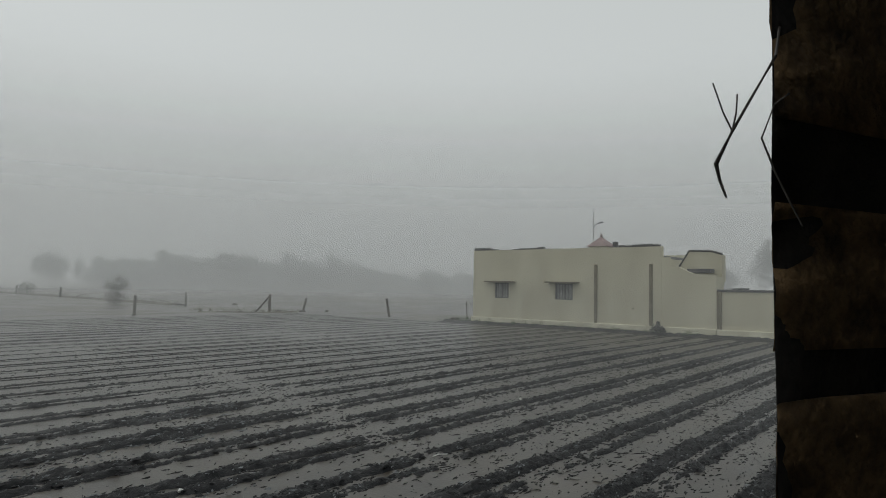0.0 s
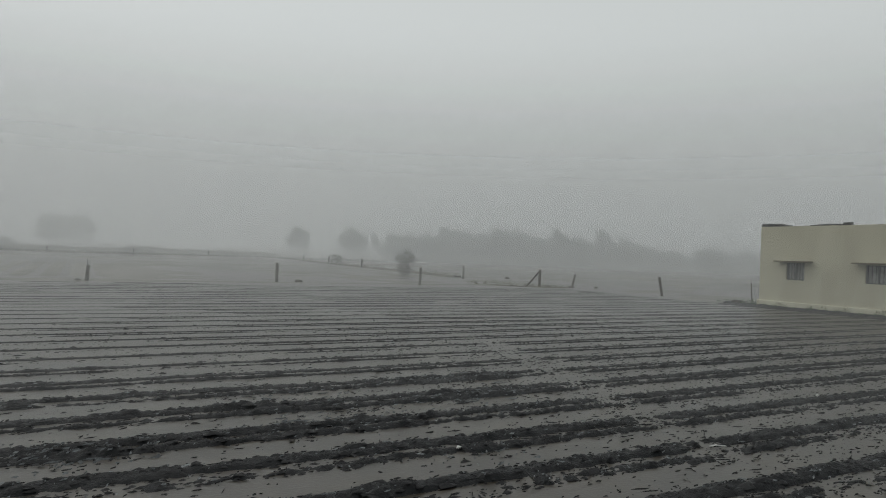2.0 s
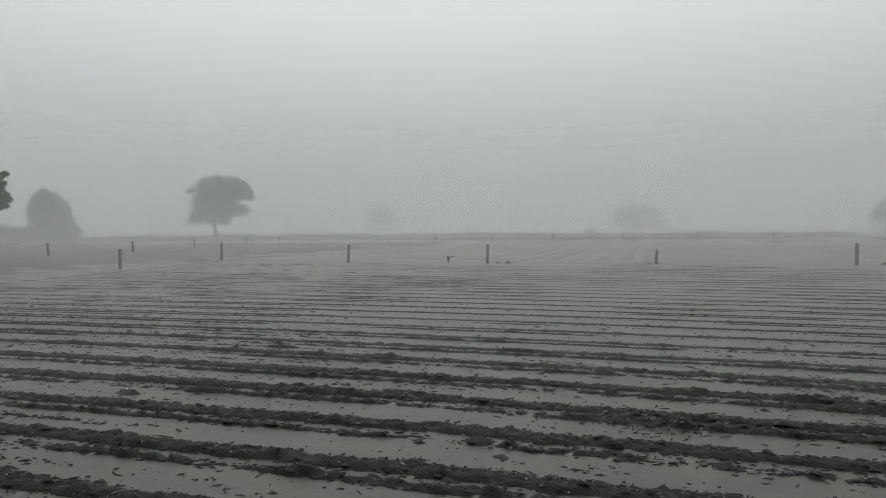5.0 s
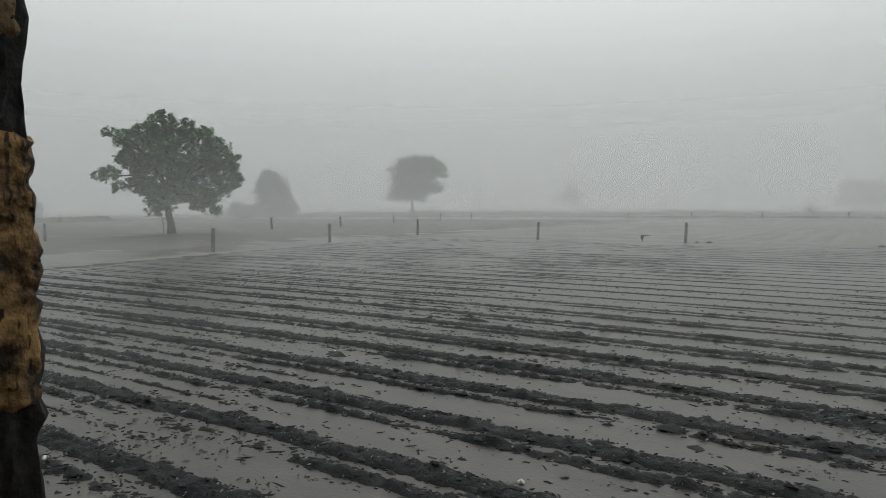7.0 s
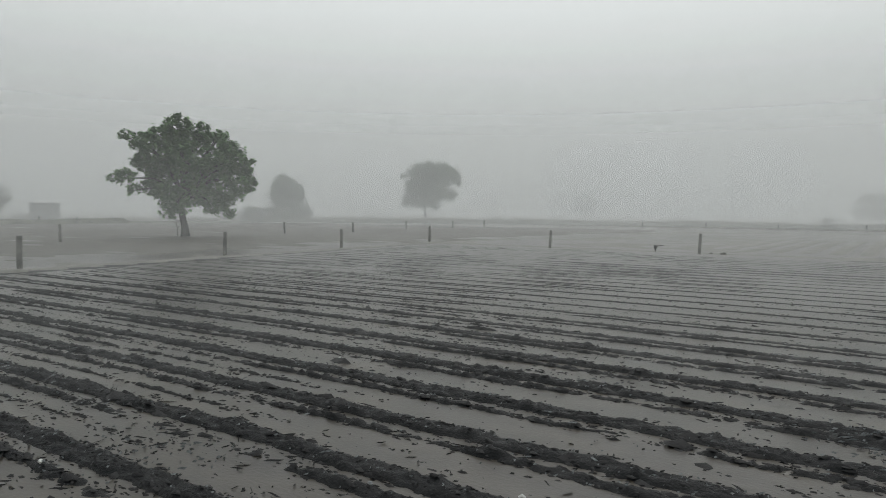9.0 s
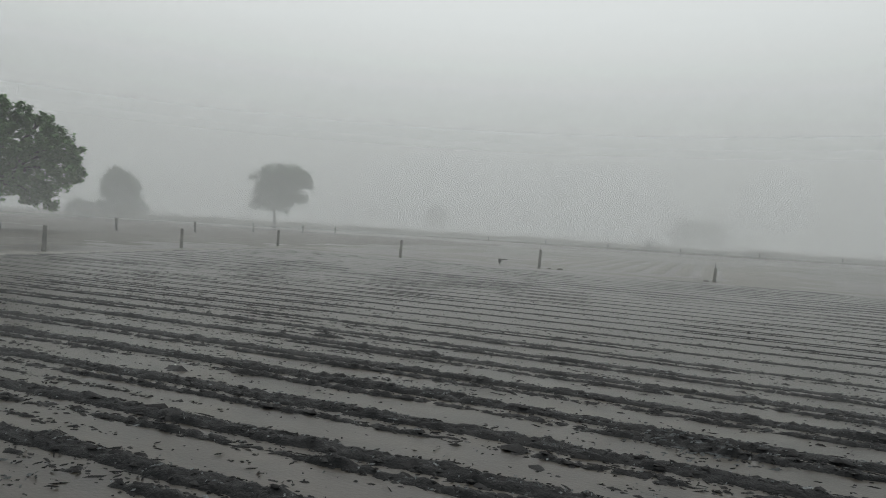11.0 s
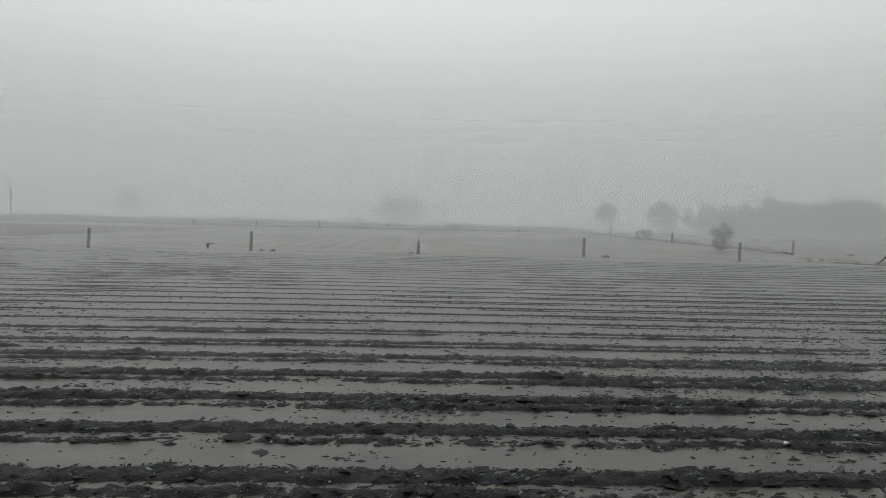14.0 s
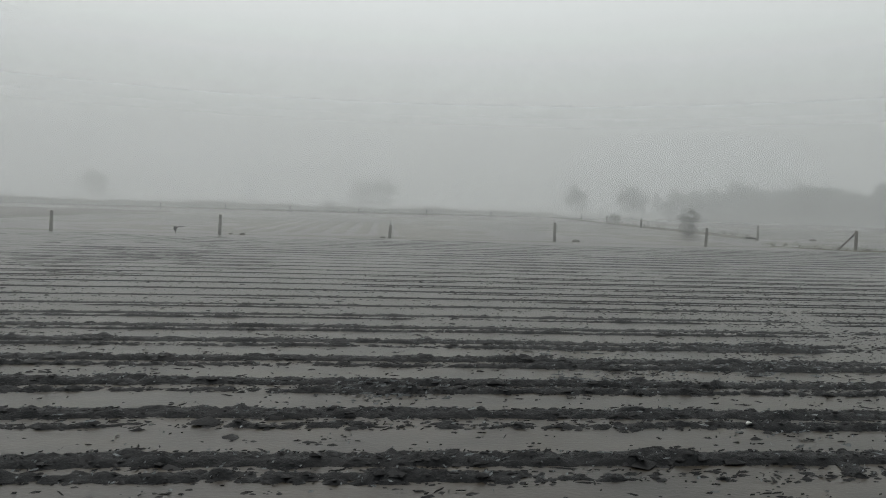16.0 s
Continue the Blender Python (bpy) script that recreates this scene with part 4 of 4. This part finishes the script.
weed = far_tree("weed_clump", 28.3, 11.0, 0.8, 0.0, 0.34, 71, "small green weed clump at the house plinth", 0.07, 160, "", scrub)

# ---- the stone shed round the camera ----
def rough_stone(lo, hi, seed, bulge=0.02, cuts=9, round_edge=0.18):
    """A hewn block: a finely cut box whose faces and edges are worn uneven."""
    bm = bmesh.new()
    add_box(bm, (0, 0, 0), (1, 1, 1))
    bmesh.ops.subdivide_edges(bm, edges=bm.edges, cuts=cuts, use_grid_fill=True)
    size = Vector(hi) - Vector(lo)
    r = min(size) * round_edge
    for v in bm.verts:
        p = Vector((v.co.x * size.x, v.co.y * size.y, v.co.z * size.z))
        core = Vector([min(max(p[i], r), size[i] - r) for i in range(3)])
        d = p - core
        if d.length > 1e-6:
            p = core + d.normalized() * min(d.length, r)
        q = p + Vector(lo)
        p += Vector([0.45 * bulge * noise.noise(q * 9 + Vector((seed * 3.1, i * 7.7, 0))) + 0.9 * bulge * noise.noise(q * 85 + Vector((i * 5.1, seed, 0))) for i in range(3)])
        v.co = p + Vector(lo)
    return bm


def pier(name, lo, hi, courses, label):
    """A stretch of stone wall: a dark mud core and hewn stones standing proud of it. courses: bottom and top of each stone."""
    core = mesh_object(name, rough_stone((lo[0] + 0.002, lo[1] + 0.002, lo[2]), (hi[0] - 0.002, hi[1] - 0.004, hi[2]), 3, 0.011, 110, 0.006), black_mud, True)
    tagged(core, label, "wall", kind="structure")
    for k, (a, b) in enumerate(courses):
        part("stone", rough_stone((lo[0] - 0.007, lo[1] - 0.007, a), (hi[0] + 0.007, hi[1] + 0.001, b), 10 + k, 0.0075, 72, 0.06), brown_stone if a > 2 else tan_stone, core, smooth=True)
    return core


LX, RX = -0.67, 0.69
pier("wall_left", (-1.15, -0.22, 0.28), (LX, 0.243, 2.6), [(0.3, 0.62), (0.70, 1.02), (1.10, 1.40), (1.708, 1.974), (2.045, 2.50)], "rough tan stone door jamb with black mud joints")
# the other jamb is splayed back into the room
bands = [(0.3, 0.62), (0.72, 1.02), (1.12, 1.40), (1.48, 1.795), (1.843, 1.986), (2.07, 2.5)]


def wedge(z0, z1, grow, seed, mat, bumps):
    bm = bmesh.new()
    add_box(bm, (0, 0, 0), (1, 1, 1))
    bmesh.ops.subdivide_edges(bm, edges=bm.edges, cuts=22, use_grid_fill=True)
    for v in bm.verts:
        u, w, t = v.co
        x = RX + u * 1.5
        edge = min(1.0, u * 9)
        back = 0.42 * min(u * 1.5, 0.45)
        y = 0.155 - back - grow * edge + w * (0.13 * u + back + grow * edge)
        p = Vector((x, y, z0 + t * (z1 - z0)))
        k = bumps * (noise.noise(p * 11 + Vector((seed, 0, 0))) + 0.5 * noise.noise(p * 41 + Vector((0, seed, 0))))
        v.co = p + Vector((k, k * 0.7, 0.6 * k if 0 < t < 1 else 0))
    return bm


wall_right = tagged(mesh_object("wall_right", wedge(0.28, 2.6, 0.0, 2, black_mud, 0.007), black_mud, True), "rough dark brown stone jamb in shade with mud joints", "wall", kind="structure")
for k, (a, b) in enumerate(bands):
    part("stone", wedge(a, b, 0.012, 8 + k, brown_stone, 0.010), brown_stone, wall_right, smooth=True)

for name, lo, hi, mat, label in (
    ("shed_floor", (-2.6, -3.4, -0.1), (2.8, 0.75, 0.28), plaster, "earth floor of the stone shed"),
    ("wall_sill", (LX + 0.005, -0.1, 0.282), (RX - 0.03, 0.16, 1.15), plaster, "low rendered wall under the opening"),
    # unseen back wall, its doorway gap added to throw light on the right jamb
    ("wall_back", (-2.6, -3.4, 0.282), (-0.2, -3.1, 2.6), plaster, "plain rendered back wall beside a gap added to let in light"),
    ("wall_back_right", (0.9, -3.4, 0.282), (2.8, -3.1, 2.6), plaster, "plain rendered back wall beside a gap added to let in light"),
    ("light_gap_lintel", (-0.195, -3.4, 2.3), (0.895, -3.1, 2.6), plaster, "rendered lintel over the light gap in the unseen back wall"),
    ("wall_side_left", (-2.6, -3.095, 0.282), (-2.3, 0.235, 2.6), plaster, "plain rendered side wall"),
    ("wall_side_right", (2.5, -3.095, 0.282), (2.8, 0.28, 2.6), plaster, "plain rendered side wall"),
    ("wall_front_left", (-2.295, -0.1, 0.282), (-1.16, 0.2, 2.6), plaster, "plain rendered front wall"),
    ("wall_front_right", (2.2, 0.0, 0.282), (2.495, 0.28, 2.6), plaster, "plain rendered front wall"),
    ("ceiling", (-2.6, -3.4, 2.605), (2.8, 0.05, 2.75), plaster, "plain shed ceiling slab"),
):
    tagged(mesh_object(name, box(lo, hi, 0.01), mat), label, "ceiling" if name == "ceiling" else "floor" if "floor" in name else "wall", kind="structure")

# dead thorn twigs caught in the jamb
twig = tagged(mesh_object("dead_twig", tube([(0.70, 0.15, 2.16), (0.606, 0.133, 2.101), (0.601, 0.153, 2.064), (0.597, 0.166, 2.039), (0.594, 0.179, 2.011), (0.5945, 0.176, 1.996), (0.596, 0.171, 1.981)], [0.0014, 0.0013, 0.0012, 0.0013, 0.0021, 0.0013, 0.0011], 6), twig_bark), "thin dead forked twig sticking out of the stone jamb", "twig", "dead twigs")
part("side_shoot", tube([(0.597, 0.166, 2.039), (0.595, 0.173, 2.056), (0.593, 0.181, 2.083)], [0.0009, 0.0008, 0.0007], 5), twig_bark, twig)
part("side_shoot", tube([(0.597, 0.166, 2.039), (0.598, 0.163, 2.055), (0.598, 0.162, 2.071)], [0.0009, 0.0008, 0.0007], 5), twig_bark, twig)
tagged(mesh_object("dead_twig", tube([(0.69, 0.14, 2.09), (0.605, 0.134, 2.059), (0.603, 0.144, 2.031), (0.605, 0.134, 2.001), (0.607, 0.125, 1.979), (0.611, 0.115, 1.955)], [0.0009, 0.0008, 0.0009, 0.0009, 0.0009, 0.0007], 6), twig_bark), "thin bent dead twig against the stone jamb", "twig", "dead twigs")

# ---- added see-through sheets that stand in for rain haze across the fields ----
def haze_sheet(radius, density, following):
    top = 0.40 * radius
    bm = bmesh.new()
    cols = []
    for k in range(161):
        a = radians(-104 + 208 * k / 160)
        cols.append([bm.verts.new((radius * math.sin(a), radius * math.cos(a), z)) for z in (-0.02, top)])
    for a, b in zip(cols, cols[1:]):
        bm.faces.new((a[0], b[0], b[1], a[1]))
    foot = 1.9 * (1 - radius / following)
    ob = mesh_object("haze_sheet", bm, haze_material("rain_haze", density, foot, -0.05 * radius, 0.38 * radius), True)
    return tagged(ob, "thin grey sheet standing in for rain haze over the fields", "rain", "rain curtains", "stuff")


HAZE_SHEETS = [(7, 0.10), (16, 0.23), (46, 0.20), (80, 0.27), (122, 0.43), (173, 0.45), (270, 0.49)]
for (r, dens), (r2, _) in zip(HAZE_SHEETS, HAZE_SHEETS[1:] + [(600, 0)]):
    haze_sheet(r, dens, r2)
